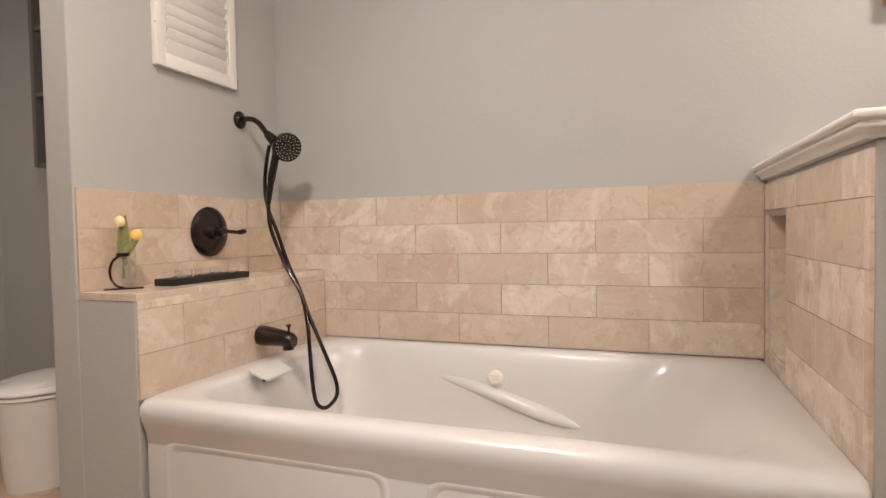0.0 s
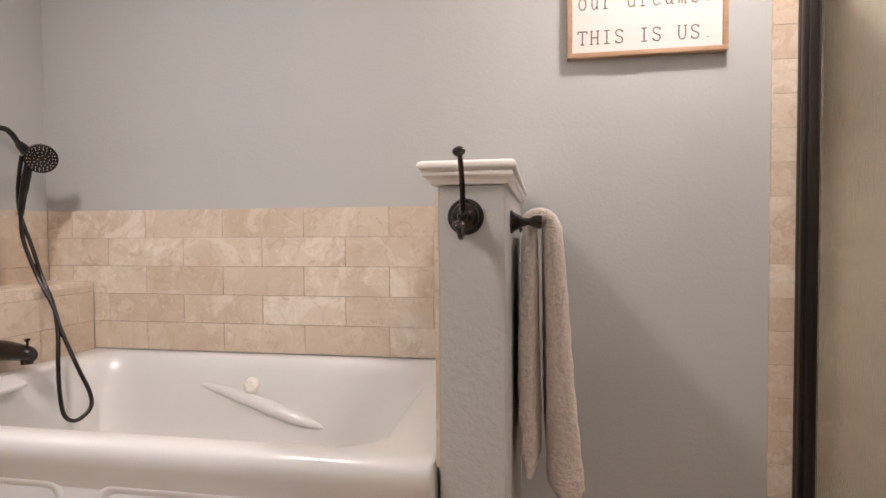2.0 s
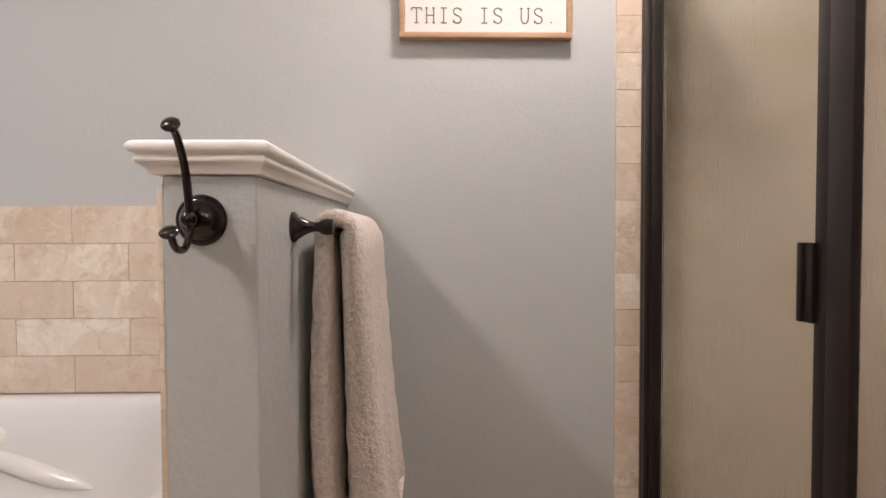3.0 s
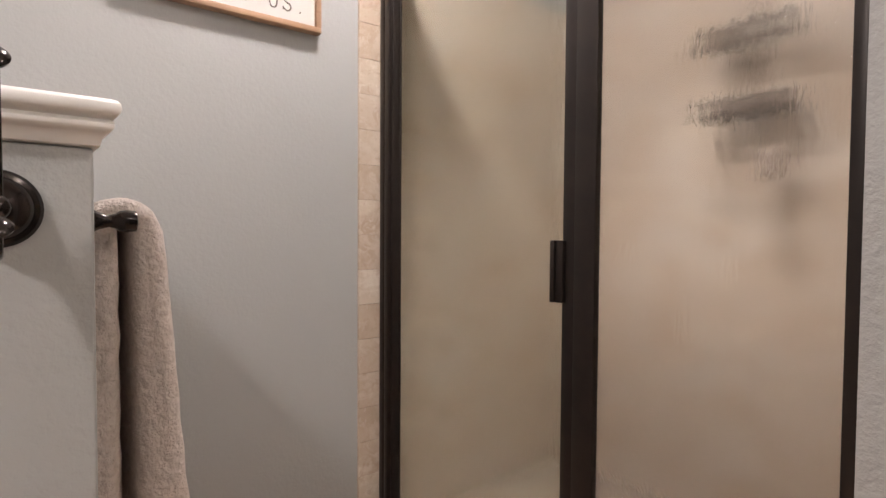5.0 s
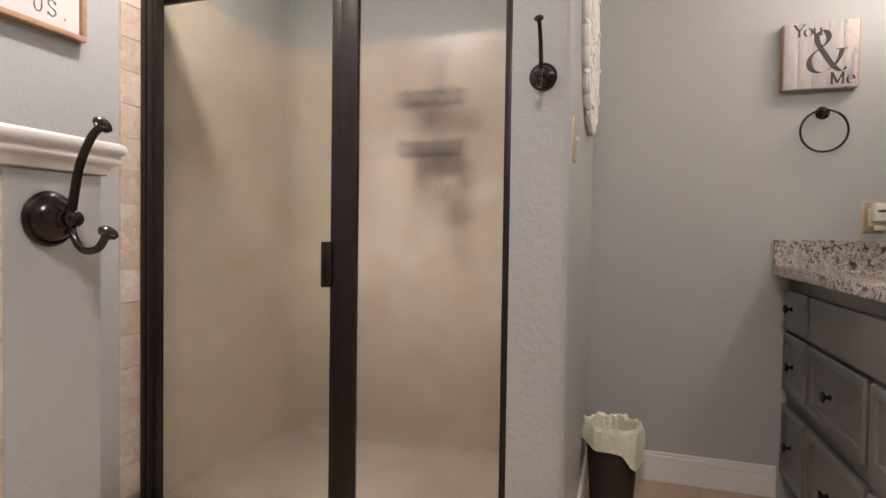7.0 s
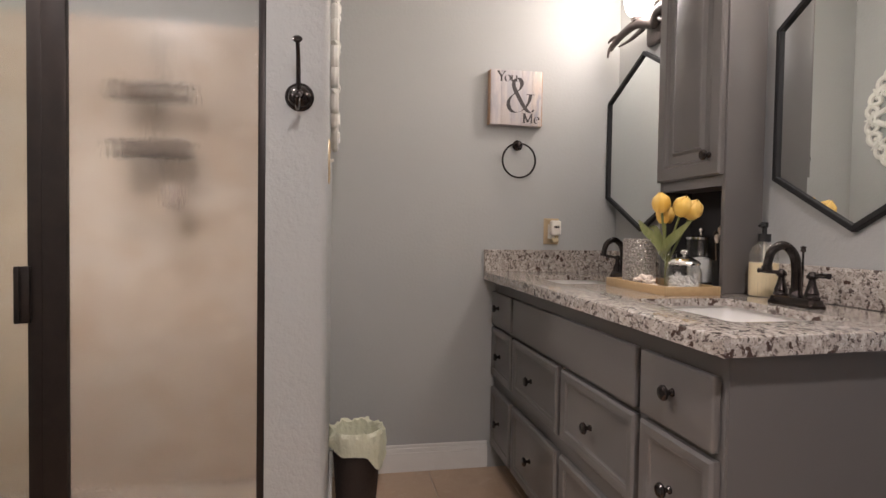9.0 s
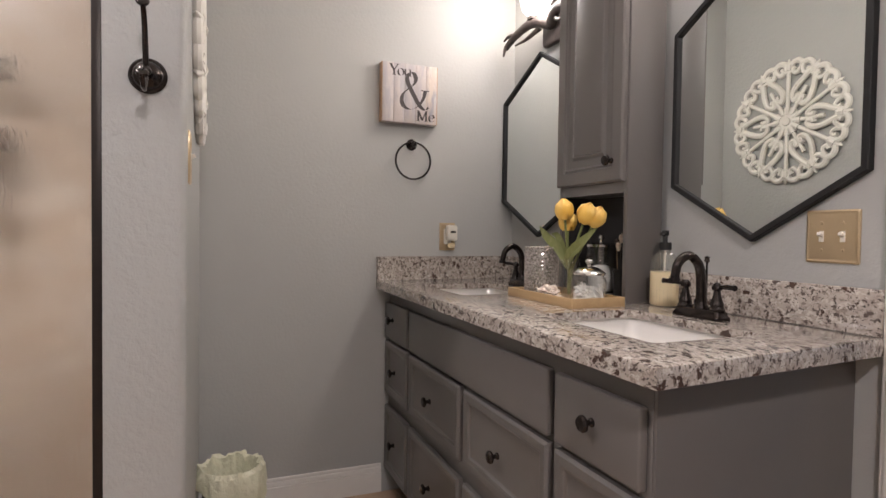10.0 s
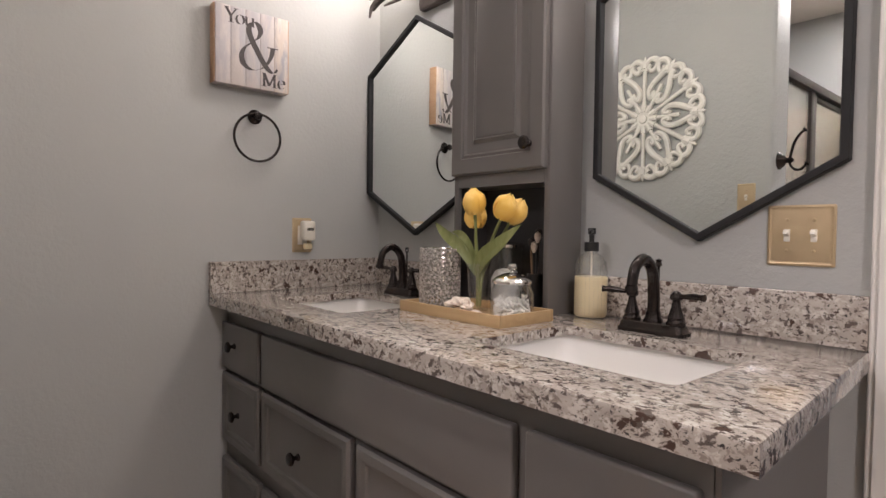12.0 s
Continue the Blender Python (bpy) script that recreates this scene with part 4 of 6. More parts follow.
def family_sign():
    y0 = NORTH
    s = thing("wall_sign", (0.65, y0, 1.566), "white framed board with typewriter lettering on the wall", "sign")
    W, H, D = 0.516, 0.60, 0.032
    for lo, hi in (((0, -D, 0), (W, 0, 0.016)), ((0, -D, H - 0.016), (W, 0, H)), ((0, -D, 0.0155), (0.016, 0, H - 0.0155)), ((W - 0.016, -D, 0.0155), (W, 0, H - 0.0155))):
        part("frame_side", box(lo, hi, 0.0015), WOODFRAME, s, "light wooden frame side")
    part("board", box((0.012, -0.018, 0.012), (W - 0.012, -0.006, H - 0.012)), SIGNWHITE, s, "white painted board", False)
    stroke_text("THIS IS US.", 0.036, 0.047, 0.044, 0.0405, 0.0024, -0.0178, s)
    stroke_text("our dreams.", 0.036, 0.165, 0.062, 0.0405, 0.0025, -0.0178, s)


family_sign()


def robe_hook(at, label, rz=0):
    """Double robe hook; its wall lies behind +y."""
    h = thing("robe_hook", at, label, "robe hook", "robe hooks", rz=rz)
    out = Matrix.Rotation(radians(90), 4, "X")
    part("flange", lathe(((0.036, 0), (0.037, 0.004), (0.034, 0.008), (0.030, 0.009), (0.028, 0.014), (0.022, 0.022), (0.012, 0.027), (0.011, 0.036), (0.0, 0.036)), 36, out), BRONZE, h)
    part("ball", lathe([(0.0115 * math.sin(a), -0.0115 * math.cos(a)) for a in [math.pi * k / 10 for k in range(11)]], 18, Matrix.Translation((0, -0.046, 0))), BRONZE, h)
    up = smooth_path([(0, -0.040, 0.0), (0, -0.046, 0.03), (0, -0.056, 0.070), (0, -0.076, 0.104), (0, -0.092, 0.117)], 6)
    part("upper_arm", sweep(up, [0.0062 - 0.0012 * k / len(up) for k in range(len(up))], 12), BRONZE, h)
    low = smooth_path([(0, -0.040, 0.0), (0, -0.045, -0.022), (0, -0.062, -0.040), (0, -0.086, -0.038), (0, -0.102, -0.020)], 6)
    part("lower_arm", sweep(low, 0.005, 12), BRONZE, h)
    for pts in (up, low):
        d = (pts[-1] - pts[-2]).normalized()
        part("tip", lathe(((0.005, -0.003), (0.0115, 0.001), (0.0125, 0.004), (0.010, 0.007), (0.004, 0.0085), (0.0, 0.009)), 20, Matrix.Translation(pts[-1]) @ d.to_track_quat("Z", "Y").to_matrix().to_4x4()), BRONZE, h)
    return h


robe_hook((0.410, PONY_FRONT, 1.006), "oil-rubbed bronze double robe hook on the half wall")
robe_hook((HOOKWALL, 0.600, 1.412), "oil-rubbed bronze double robe hook beside the shower", rz=-90)


def towel_bar():
    t = thing("towel_bar", (PONY_B, 1.315, 0.998), "oil-rubbed bronze towel bar on the half wall", "towel bar")
    to_x = Matrix.Rotation(radians(90), 4, "Y")
    for y in (0.0, 0.56):
        part("post", lathe(((0.028, 0), (0.028, 0.004), (0.022, 0.010), (0.012, 0.028), (0.0085, 0.040), (0.010, 0.048), (0.014, 0.053), (0.0155, 0.062), (0.014, 0.073), (0.0, 0.076)), 24, Matrix.Translation((0, y, 0)) @ to_x), BRONZE, t)
    part("rail", sweep([(0.062, 0, 0), (0.062, 0.56, 0)], 0.008, 14), BRONZE, t)
    cloth = thing("towel", (PONY_B + 0.062, 1.36, 0.998), "taupe terry towel folded over the bar", "towel")
    # centre line of the folded cloth: up the outer fall, over the bar, down the inner fall
    line = [(0.074 - 0.038 * (k / 16) ** 0.8, -0.70 + 0.685 * k / 16, 0.042 - 0.018 * (k / 16)) for k in range(17)]
    line += [(0.003 + 0.034 * math.cos(radians(a)), -0.012 + 0.031 * math.sin(radians(a)), 0.017) for a in range(20, 170, 15)]
    line += [(-0.019 - 0.004 * math.sin(k / 16 * 3), -0.016 - 0.62 * k / 16, 0.017 + 0.006 * math.sin(k / 16 * 2.6)) for k in range(17)]
    rings = []
    stations = [0, 0.003, 0.008, 0.016, 0.026] + [0.026 + 0.408 * k / 18 for k in range(1, 18)] + [0.434, 0.444, 0.452, 0.457, 0.46]
    for y in stations:
        d = min(1.0, min(y, 0.46 - y) / 0.026)
        e = 0.25 + 0.75 * math.sqrt(max(0.0, 1 - (1 - d) ** 2))
        left, right = [], []
        for k, (x, z, half) in enumerate(line):
            x0, z0, _ = line[max(k - 1, 0)]
            x1, z1, _ = line[min(k + 1, len(line) - 1)]
            tx, tz = x1 - x0, z1 - z0
            ln = math.hypot(tx, tz)
            nx, nz = tz / ln, -tx / ln
            low = max(0.0, min(1.0, -z / 0.5))
            wav = low * (0.006 * math.sin(y * 26 + x * 30) + 0.003 * math.sin(y * 61 + z * 8)) + 0.0015 * math.sin(z * 70 + y * 40)
            h = half * e * (0.45 if k in (0, len(line) - 1) else 1.0)
            left.append((x + wav + nx * h, y + 0.004 * math.sin(z * 9) * (1 - d), z + nz * h))
            right.append((x + wav - nx * h, y + 0.004 * math.sin(z * 9) * (1 - d), z - nz * h))
        rings.append(left + right[::-1])
    part("fold", loft(rings), TOWEL, cloth)
    hem = bmesh.new()
    for x, z, w in ((0.074, -0.672, 0.042), (-0.020, -0.612, 0.019)):
        box((x - w, 0.03, z), (x + w, 0.43, z + 0.012), 0.003, bm=hem)
    part("hem", hem, TOWEL, cloth)


towel_bar()

niche_bottle = thing("bottle", (PONY_A + 0.055, 1.76, NICHE[2] + 0.009), "white bottle standing in the tiled niche", "bottle")
part("body", lathe(((0.024, 0), (0.026, 0.004), (0.026, 0.15), (0.018, 0.17), (0.010, 0.175), (0.0, 0.175)), 20), GLASSBLUE, niche_bottle)
part("cap", lathe(((0.011, 0.175), (0.011, 0.20), (0.0, 0.20)), 14), GLASSBLUE, niche_bottle)


# ---- toilet beyond the wing wall ----
def toilet():
    t = thing("toilet", (-2.20, 1.60, 0), "white porcelain toilet with a closed lid", "toilet")

    def oval(sx, sy, z, dy=0.0):
        return [(sx * math.cos(a), dy + sy * math.sin(a), z) for a in [2 * math.pi * k / 32 for k in range(32)]]

    part("bowl", loft([oval(0.155, 0.24, 0.0, -0.02), oval(0.158, 0.243, 0.02, -0.02), oval(0.164, 0.248, 0.18, -0.025), oval(0.176, 0.256, 0.30, -0.03), oval(0.182, 0.26, 0.335, -0.03), oval(0.182, 0.26, 0.342, -0.03)]), PORCELAIN, t)
    part("seat", loft([oval(0.183, 0.262, 0.343, -0.03), oval(0.190, 0.27, 0.348, -0.03), oval(0.190, 0.27, 0.354, -0.03), oval(0.184, 0.264, 0.359, -0.03)]), PORCELAIN, t)
    part("lid", loft([oval(0.184, 0.264, 0.362, -0.03), oval(0.192, 0.272, 0.366, -0.03), oval(0.192, 0.272, 0.374, -0.03), oval(0.180, 0.258, 0.386, -0.03), oval(0.1, 0.15, 0.394, -0.03)]), PORCELAIN, t)
    part("tank", box((-0.22, 0.19, 0.34), (0.22, 0.36, 0.66), 0.02, 3), PORCELAIN, t)
    part("tank_lid", box((-0.23, 0.18, 0.66), (0.23, 0.37, 0.695), 0.012, 3), PORCELAIN, t)
    part("foot", box((-0.15, 0.0, 0.0), (0.15, 0.33, 0.34), 0.03, 3), PORCELAIN, t)
    c = thing("wall_cabinet", (-2.235, NORTH, 1.27), "grey open shelf cabinet on the wall over the toilet", "cabinet")
    for x0, x1 in ((-0.5, -0.475), (0.475, 0.5)):
        part("side", box((x0, -0.16, 0), (x1, 0, 0.85), 0.002), CABINET, c)
    for z in (0.0, 0.33, 0.64):
        part("shelf", box((-0.475, -0.155, z), (0.475, 0, z + 0.02), 0.001), CABINET, c)
    part("top", box((-0.53, -0.19, 0.85), (0.53, 0, 0.89), 0.008), CABINET, c)
    part("back", box((-0.475, -0.006, 0.02), (0.475, 0, 0.85)), CABINET, c, smooth=False)


toilet()


# ---- vanity ----
YF = -0.190


def knob(parent, x, z, y=None, sub=None):
    y = YF if y is None else y
    out = Matrix.Translation((x, y, z)) @ Matrix.Rotation(radians(-90), 4, "X")
    part("knob", lathe(((0.009, 0), (0.009, 0.003), (0.0055, 0.007), (0.0055, 0.013), (0.012, 0.016), (0.0165, 0.020), (0.0165, 0.024), (0.013, 0.028), (0.0, 0.030)), 24, out), BRONZE, parent, "dark bronze knob")


def flat_front(x0, x1, z0, z1, y):
    return box((x0, y - 0.019, z0), (x1, y, z1), 0.005, 3)


def framed_front(x0, x1, z0, z1, y, raised=False):
    """A door or drawer front facing +y, with a moulded border round a sunk panel."""
    def r(d, back):
        return [(x0 + d, y - back, z0 + d), (x1 - d, y - back, z0 + d), (x1 - d, y - back, z1 - d), (x0 + d, y - back, z1 - d)]
    prof = [(0, 0.019), (0, 0.006), (0.006, 0), (0.024, 0), (0.028, 0.003), (0.034, 0.004), (0.038, 0.010), (0.041, 0.011)]
    if raised:
        prof = [(0, 0.019), (0, 0.005), (0.005, 0), (0.042, 0), (0.046, 0.005), (0.052, 0.002), (0.058, 0.009), (0.082, 0.010), (0.092, 0.001), (0.096, 0.004), (0.102, 0.0)]
    return loft([r(d, back) for d, back in prof])


def vanity():
    v = thing("vanity_cabinet", (0, 0, 0), "grey painted double vanity with bronze knobs", "vanity")
    X0, X1, YB, ZT = 0.765, EAST - 0.002, SOUTH + 0.002, 0.8585
    part("face_frame", box((X0, YF - 0.041, 0.09), (X1, YF - 0.021, ZT), 0.002), CABINET, v)
    for x0 in (X0 + 0.046, X1 - 0.018):
        part("side_panel", box((x0, YB, 0.09), (x0 + 0.018, YF - 0.041, ZT)), CABINET, v)
    part("back_panel", box((X0 + 0.064, YB, 0.09), (X1 - 0.018, YB + 0.012, ZT)), CABINET, v)
    part("bottom_panel", box((X0 + 0.064, YB + 0.012, 0.09), (X1 - 0.018, YF - 0.041, 0.108)), CABINET, v)
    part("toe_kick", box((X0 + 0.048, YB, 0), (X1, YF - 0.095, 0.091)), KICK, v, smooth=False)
    part("side_skin", loft([[(x, y, z) for x, y in ((X0 - 0.008, YF - 0.021), (X0 - 0.001, YF - 0.021), (X0 + 0.045, YB), (X0 + 0.038, YB))] for z in (0.0, ZT - 0.003)]), CABINET, v, smooth=False)
    R1, R2, R3 = (0.660, 0.806), (0.425, 0.645), (0.105, 0.372)
    cols = ((2.014, X1 - 0.008), (1.526, 1.990), (1.056, 1.496), (0.774, 1.030))
    for i, (a, b) in enumerate(cols):
        c = (a + b) / 2
        if i in (0, 3):
            f = part("drawer_front", flat_front(a, b, *R1, YF), CABINET, v)
            knob(f, c + (0.03 if i == 0 else 0.0), sum(R1) / 2 + 0.008)
        for z0, z1 in (R2, R3):
            f = part("drawer_front" if i < 2 else "door", framed_front(a, b, z0, z1, YF), CABINET, v)
            knob(f, c, (z0 + z1) / 2 if z1 > 0.4 else (z0 + z1) / 2 + 0.005)
    part("false_front", flat_front(1.056, 1.990, *R1, YF), CABINET, v)
    return v


vanity()


def hole_slab(outer, holes, z0, z1, ease=0.006):
    """A slab with an eased upper edge and holes through it."""
    bm = bmesh.new()

    def loop(pts, z):
        vs = [bm.verts.new((x, y, z)) for x, y in pts]
        return vs, [bm.edges.new((vs[k], vs[(k + 1) % len(vs)])) for k in range(len(vs))]

    cx, cy = sum(p[0] for p in outer) / len(outer), sum(p[1] for p in outer) / len(outer)
    inner = [(x + (ease if x < cx else -ease), y + (ease if y < cy else -ease)) for x, y in outer]
    half = [(x + (ease * 0.3 if x < cx else -ease * 0.3), y + (ease * 0.3 if y < cy else -ease * 0.3)) for x, y in outer]
    levels = [loop(outer, z0), loop(outer, z1 - ease), loop(half, z1 - ease * 0.3), loop(inner, z1)]
    for (a, _), (b, _) in zip(levels, levels[1:]):
        for k in range(len(a)):
            bm.faces.new((a[k], a[(k + 1) % len(a)], b[(k + 1) % len(a)], b[k]))
    top, bottom = list(levels[-1][1]), list(levels[0][1])
    for hole in holes:
        t, te = loop(hole, z1)
        b, be = loop(hole, z0)
        top += te
        bottom += be
        for k in range(len(t)):
            bm.faces.new((t[k], t[(k + 1) % len(t)], b[(k + 1) % len(t)], b[k]))
    bmesh.ops.triangle_fill(bm, edges=top, use_beauty=True)
    bmesh.ops.triangle_fill(bm, edges=bottom, use_beauty=True)
    return bm


SINKS = ((0.850, -0.578, 1.245, -0.286), (1.685, -0.572, 2.070, -0.268))


def counter():
    t = thing("countertop", (0, 0, 0), "speckled brown and cream granite countertop with backsplash", "countertop")
    outer = [(0.698, -0.152), (0.744, SOUTH + 0.001), (EAST - 0.001, SOUTH + 0.001), (EAST - 0.001, -0.152)]
    holes = [[(x, y) for x, y, _ in rounded(*s, 0.02, 0, 4)] for s in SINKS]
    part("slab", hole_slab(outer, holes, 0.874, COUNTER), GRANITE, t)
    part("front_edge", loft([[(x, y, z) for x, y in ((0.698, -0.152), (EAST - 0.001, -0.152), (EAST - 0.001, -0.19), (0.7011, -0.19))] for z in (0.859, 0.874)]), GRANITE, t, smooth=False)
    part("side_edge", loft([[(x, y, z) for x, y in ((0.7007, -0.19), (0.744, SOUTH + 0.001), (0.764, SOUTH + 0.001), (0.7207, -0.19))] for z in (0.859, 0.874)]), GRANITE, t, smooth=False)
    part("backsplash", box((0.746, SOUTH + 0.001, COUNTER + 0.0005), (EAST - 0.021, SOUTH + 0.021, 0.992), 0.002), GRANITE, t)
    part("side_splash", box((EAST - 0.021, -0.154, COUNTER + 0.0005), (EAST - 0.001, SOUTH + 0.001, 0.992), 0.002), GRANITE, t)
    for x0, y0, x1, y1 in SINKS:
        s = thing("sink", ((x0 + x1) / 2, (y0 + y1) / 2, 0.70), "white undermount porcelain sink set in granite", "sink", "vanity sinks")
        w, d = (x1 - x0) / 2 + 0.012, (y1 - y0) / 2 + 0.012
        rings = [rounded(-w - o, -d - o, w + o, d + o, max(0.02, r), z, 5) for o, z, r in ((0.015, 0.1735, 0.03), (0.0, 0.1735, 0.03), (-0.006, 0.14, 0.04), (-0.02, 0.05, 0.05), (-0.045, 0.018, 0.05), (-0.09, 0.008, 0.04))]
        part("basin", loft(rings, True, (False, True)), PORCELAIN, s)
        part("drain", lathe(((0.0, 0.013), (0.02, 0.013), (0.024, 0.010), (0.024, 0.0)), 20), CHROME, s, "chrome drain")


counter()


def faucet(at):
    f = thing("faucet", at, "oil-rubbed bronze two-handle faucet on granite", "faucet", "bathroom faucets")
    rings = [[(x, y, z) for x, y, _ in rounded(-w, -d, w, d, 0.012, 0, 4)] for w, d, z in ((0.082, 0.028, 0), (0.082, 0.028, 0.008), (0.078, 0.025, 0.012), (0.076, 0.023, 0.022), (0.072, 0.02, 0.025))]
    part("base_plate", loft(rings), BRONZE, f)
    part("spout_collar", lathe(((0.022, 0.024), (0.022, 0.03), (0.018, 0.036), (0.016, 0.05)), 22), BRONZE, f)
    arc = smooth_path([(0, 0, 0.03), (0, 0.0, 0.09), (0, 0.010, 0.142), (0, 0.046, 0.170), (0, 0.084, 0.152), (0, 0.098, 0.112)], 7)
    part("spout", sweep(arc, [0.0145 - 0.0030 * k / len(arc) for k in range(len(arc))], 16), BRONZE, f)
    part("aerator", lathe(((0.0135, 0), (0.0145, -0.006), (0.0145, -0.014), (0.0, -0.014)), 18, Matrix.Translation((0, 0.0985, 0.113))), BRONZE, f)
    part("lift_rod", lathe(((0.003, 0.02), (0.003, 0.15), (0.008, 0.154), (0.006, 0.162), (0.009, 0.166), (0.0, 0.17)), 14, Matrix.Translation((0, -0.02, 0))), BRONZE, f)
    for s in (-1, 1):
        part("handle_body", lathe(((0.021, 0.024), (0.022, 0.030), (0.0185, 0.033), (0.0175, 0.038), (0.0185, 0.041), (0.0145, 0.052), (0.0105, 0.066), (0.0085, 0.078), (0.0135, 0.081), (0.0145, 0.086), (0.0125, 0.092), (0.007, 0.099), (0.0, 0.101)), 22, Matrix.Translation((s * 0.055, 0, 0))), BRONZE, f)
        lev = [(s * 0.060, 0, 0.089), (s * 0.078, 0.006, 0.090), (s * 0.10, 0.012, 0.092), (s * 0.118, 0.016, 0.092), (s * 0.126, 0.018, 0.092)]
        part("lever", sweep(lev, [0.006, 0.0055, 0.0075, 0.0065, 0.008], 12), BRONZE, f)
    return f


fa = faucet((1.079, -0.645, COUNTER))
fa.scale = (0.88, 0.88, 0.90)
copy_thing(fa, pose(1.930, -0.632, COUNTER))


def tower():
    t = thing("tower_cabinet", (0, 0, 0), "tall grey cabinet with an open nook standing on the counter", "cabinet")
    X0, X1, Y0, Y1, Z1 = 1.350, 1.696, -0.642, SOUTH + 0.022, 2.30
    for x0 in (X0, X1 - 0.018):
        part("side_panel", box((x0, Y1, COUNTER), (x0 + 0.018, Y0, Z1), 0.002), CABINET, t)
    part("back_panel", box((X0 + 0.018, Y1, COUNTER), (X1 - 0.018, Y1 + 0.012, Z1)), CABINET, t)
    part("rail", box((X0 + 0.018, Y1 + 0.012, 1.222), (X1 - 0.018, Y0, 1.262)), CABINET, t)
    part("bottom_panel", box((X0 + 0.018, Y1 + 0.012, COUNTER), (X1 - 0.018, Y0 - 0.003, COUNTER + 0.012)), CABINET, t)
    part("top_panel", box((X0, Y1, Z1), (X1, Y0, Z1 + 0.02)), CABINET, t)
    # thin dark sheets over the nook's panels put its shade into colour
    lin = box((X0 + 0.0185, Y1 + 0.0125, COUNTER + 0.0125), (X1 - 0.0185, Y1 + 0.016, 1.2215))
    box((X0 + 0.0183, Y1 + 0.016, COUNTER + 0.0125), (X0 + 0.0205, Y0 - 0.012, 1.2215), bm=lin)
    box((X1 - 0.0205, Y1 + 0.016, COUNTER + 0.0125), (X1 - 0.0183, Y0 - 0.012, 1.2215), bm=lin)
    part("lining", lin, NOOK_SHADE, t, "dark sheets painting the shade inside the nook", False)
    d = part("door", framed_front(X0 + 0.008, X1 - 0.004, 1.256, Z1 - 0.01, Y0 + 0.0195, True), CABINET, t)
    knob(d, X0 + 0.052, 1.318, Y0 + 0.0195)


tower()


def mirror(cx, label, turn=0.0):
    m = thing("mirror", (cx, SOUTH + 0.27 * math.sin(radians(turn)), 1.46), label, "mirror", "hexagon mirrors", rz=turn)
    H = lambda d: [(0, 0.384 - d * 1.16), (0.270 - d, 0.222 - d * 0.58), (0.270 - d, -0.222 + d * 0.58), (0, -0.376 + d * 1.16), (-0.270 + d, -0.222 + d * 0.58), (-0.270 + d, 0.222 - d * 0.58)]
    prof = [(0.0, 0.0), (0.0, 0.018), (0.002, 0.020), (0.0135, 0.020), (0.0155, 0.018), (0.0155, 0.006)]
    part("frame", loft([[(x, y, z) for x, z in H(d)] for d, y in prof], True, (False, False)), BLACKFRAME, m, smooth=False)
    part("glass", loft([[(x, y, z) for x, z in H(0.0135)] for y in (0.005, 0.010)]), MIRROR, m, "clear mirror glass", False)


mirror(1.052, "black framed hexagonal wall mirror above the sink")
mirror(2.034, "black framed hexagonal wall mirror wedged in the corner", 4.2)


def vanity_fixture(x):
    f = thing("vanity_light", (x, SOUTH, 1.915), "dark antler-shaped vanity light above the mirror", "wall light", "vanity lights")
    plate = [[(px, y, pz) for px, pz, _ in rounded(-0.075 + o, -0.055 + o, 0.075 - o, 0.055 - o, 0.012, 0, 3)] for o, y in ((0, 0.0), (0, 0.018), (0.006, 0.024))]
    part("plate", loft(plate), ANTLER, f)
    for s in (-1, 1):
        beam = smooth_path([(0, 0.03, 0.02), (s * 0.08, 0.06, 0.045), (s * 0.16, 0.075, 0.035), (s * 0.23, 0.085, 0.01), (s * 0.262, 0.09, -0.012)], 6)
        part("antler", sweep(beam, [0.024 - 0.014 * k / len(beam) for k in range(len(beam))], 12), ANTLER, f)
        for a, b, c in (((0.215, 0.083, 0.018), (0.245, 0.10, -0.01), (0.25, 0.108, -0.05)), ((0.19, 0.08, 0.025), (0.225, 0.095, 0.03), (0.262, 0.10, 0.02)), ((0.06, 0.045, 0.02), (0.12, 0.07, -0.01), (0.19, 0.085, -0.018))):
            br = smooth_path([(s * a[0], a[1], a[2]), (s * b[0], b[1], b[2]), (s * c[0], c[1], c[2])], 5)
            part("tine", sweep(br, [0.012 - 0.009 * k / len(br) for k in range(len(br))], 10), ANTLER, f)
        part("cup", lathe(((0.014, 0.03), (0.018, 0.055), (0.024, 0.058), (0.024, 0.07), (0.0, 0.07)), 20, Matrix.Translation((s * 0.085, 0.062, 0.0))), ANTLER, f)
        shade = part("shade", lathe(((0.022, 0.075), (0.045, 0.10), (0.055, 0.15), (0.058, 0.20), (0.056, 0.20), (0.05, 0.15), (0.04, 0.105), (0.02, 0.078)), 24, Matrix.Translation((s * 0.085, 0.062, 0.0))), BULB, f, "lit frosted glass shade")
        shade.visible_shadow = False


vanity_fixture(1.965)
vanity_fixture(1.047)


def downlight(x, y):
    d = thing("downlight", (x, y, CEIL), "white recessed ceiling downlight", "ceiling light", "downlights")
    part("ring", lathe(((0.095, 0), (0.093, -0.006), (0.08, -0.008), (0.074, -0.002), (0.074, 0.0)), 32), TRIM, d)
    part("lens", lathe(((0.073, -0.003), (0.0, -0.004)), 32), LENS, d, "lit lens")


for dx, dy in ((1.1, 1.47), (-0.62, 0.40), (1.74, 1.3), (-2.35, 0.75)):
    downlight(dx, dy)


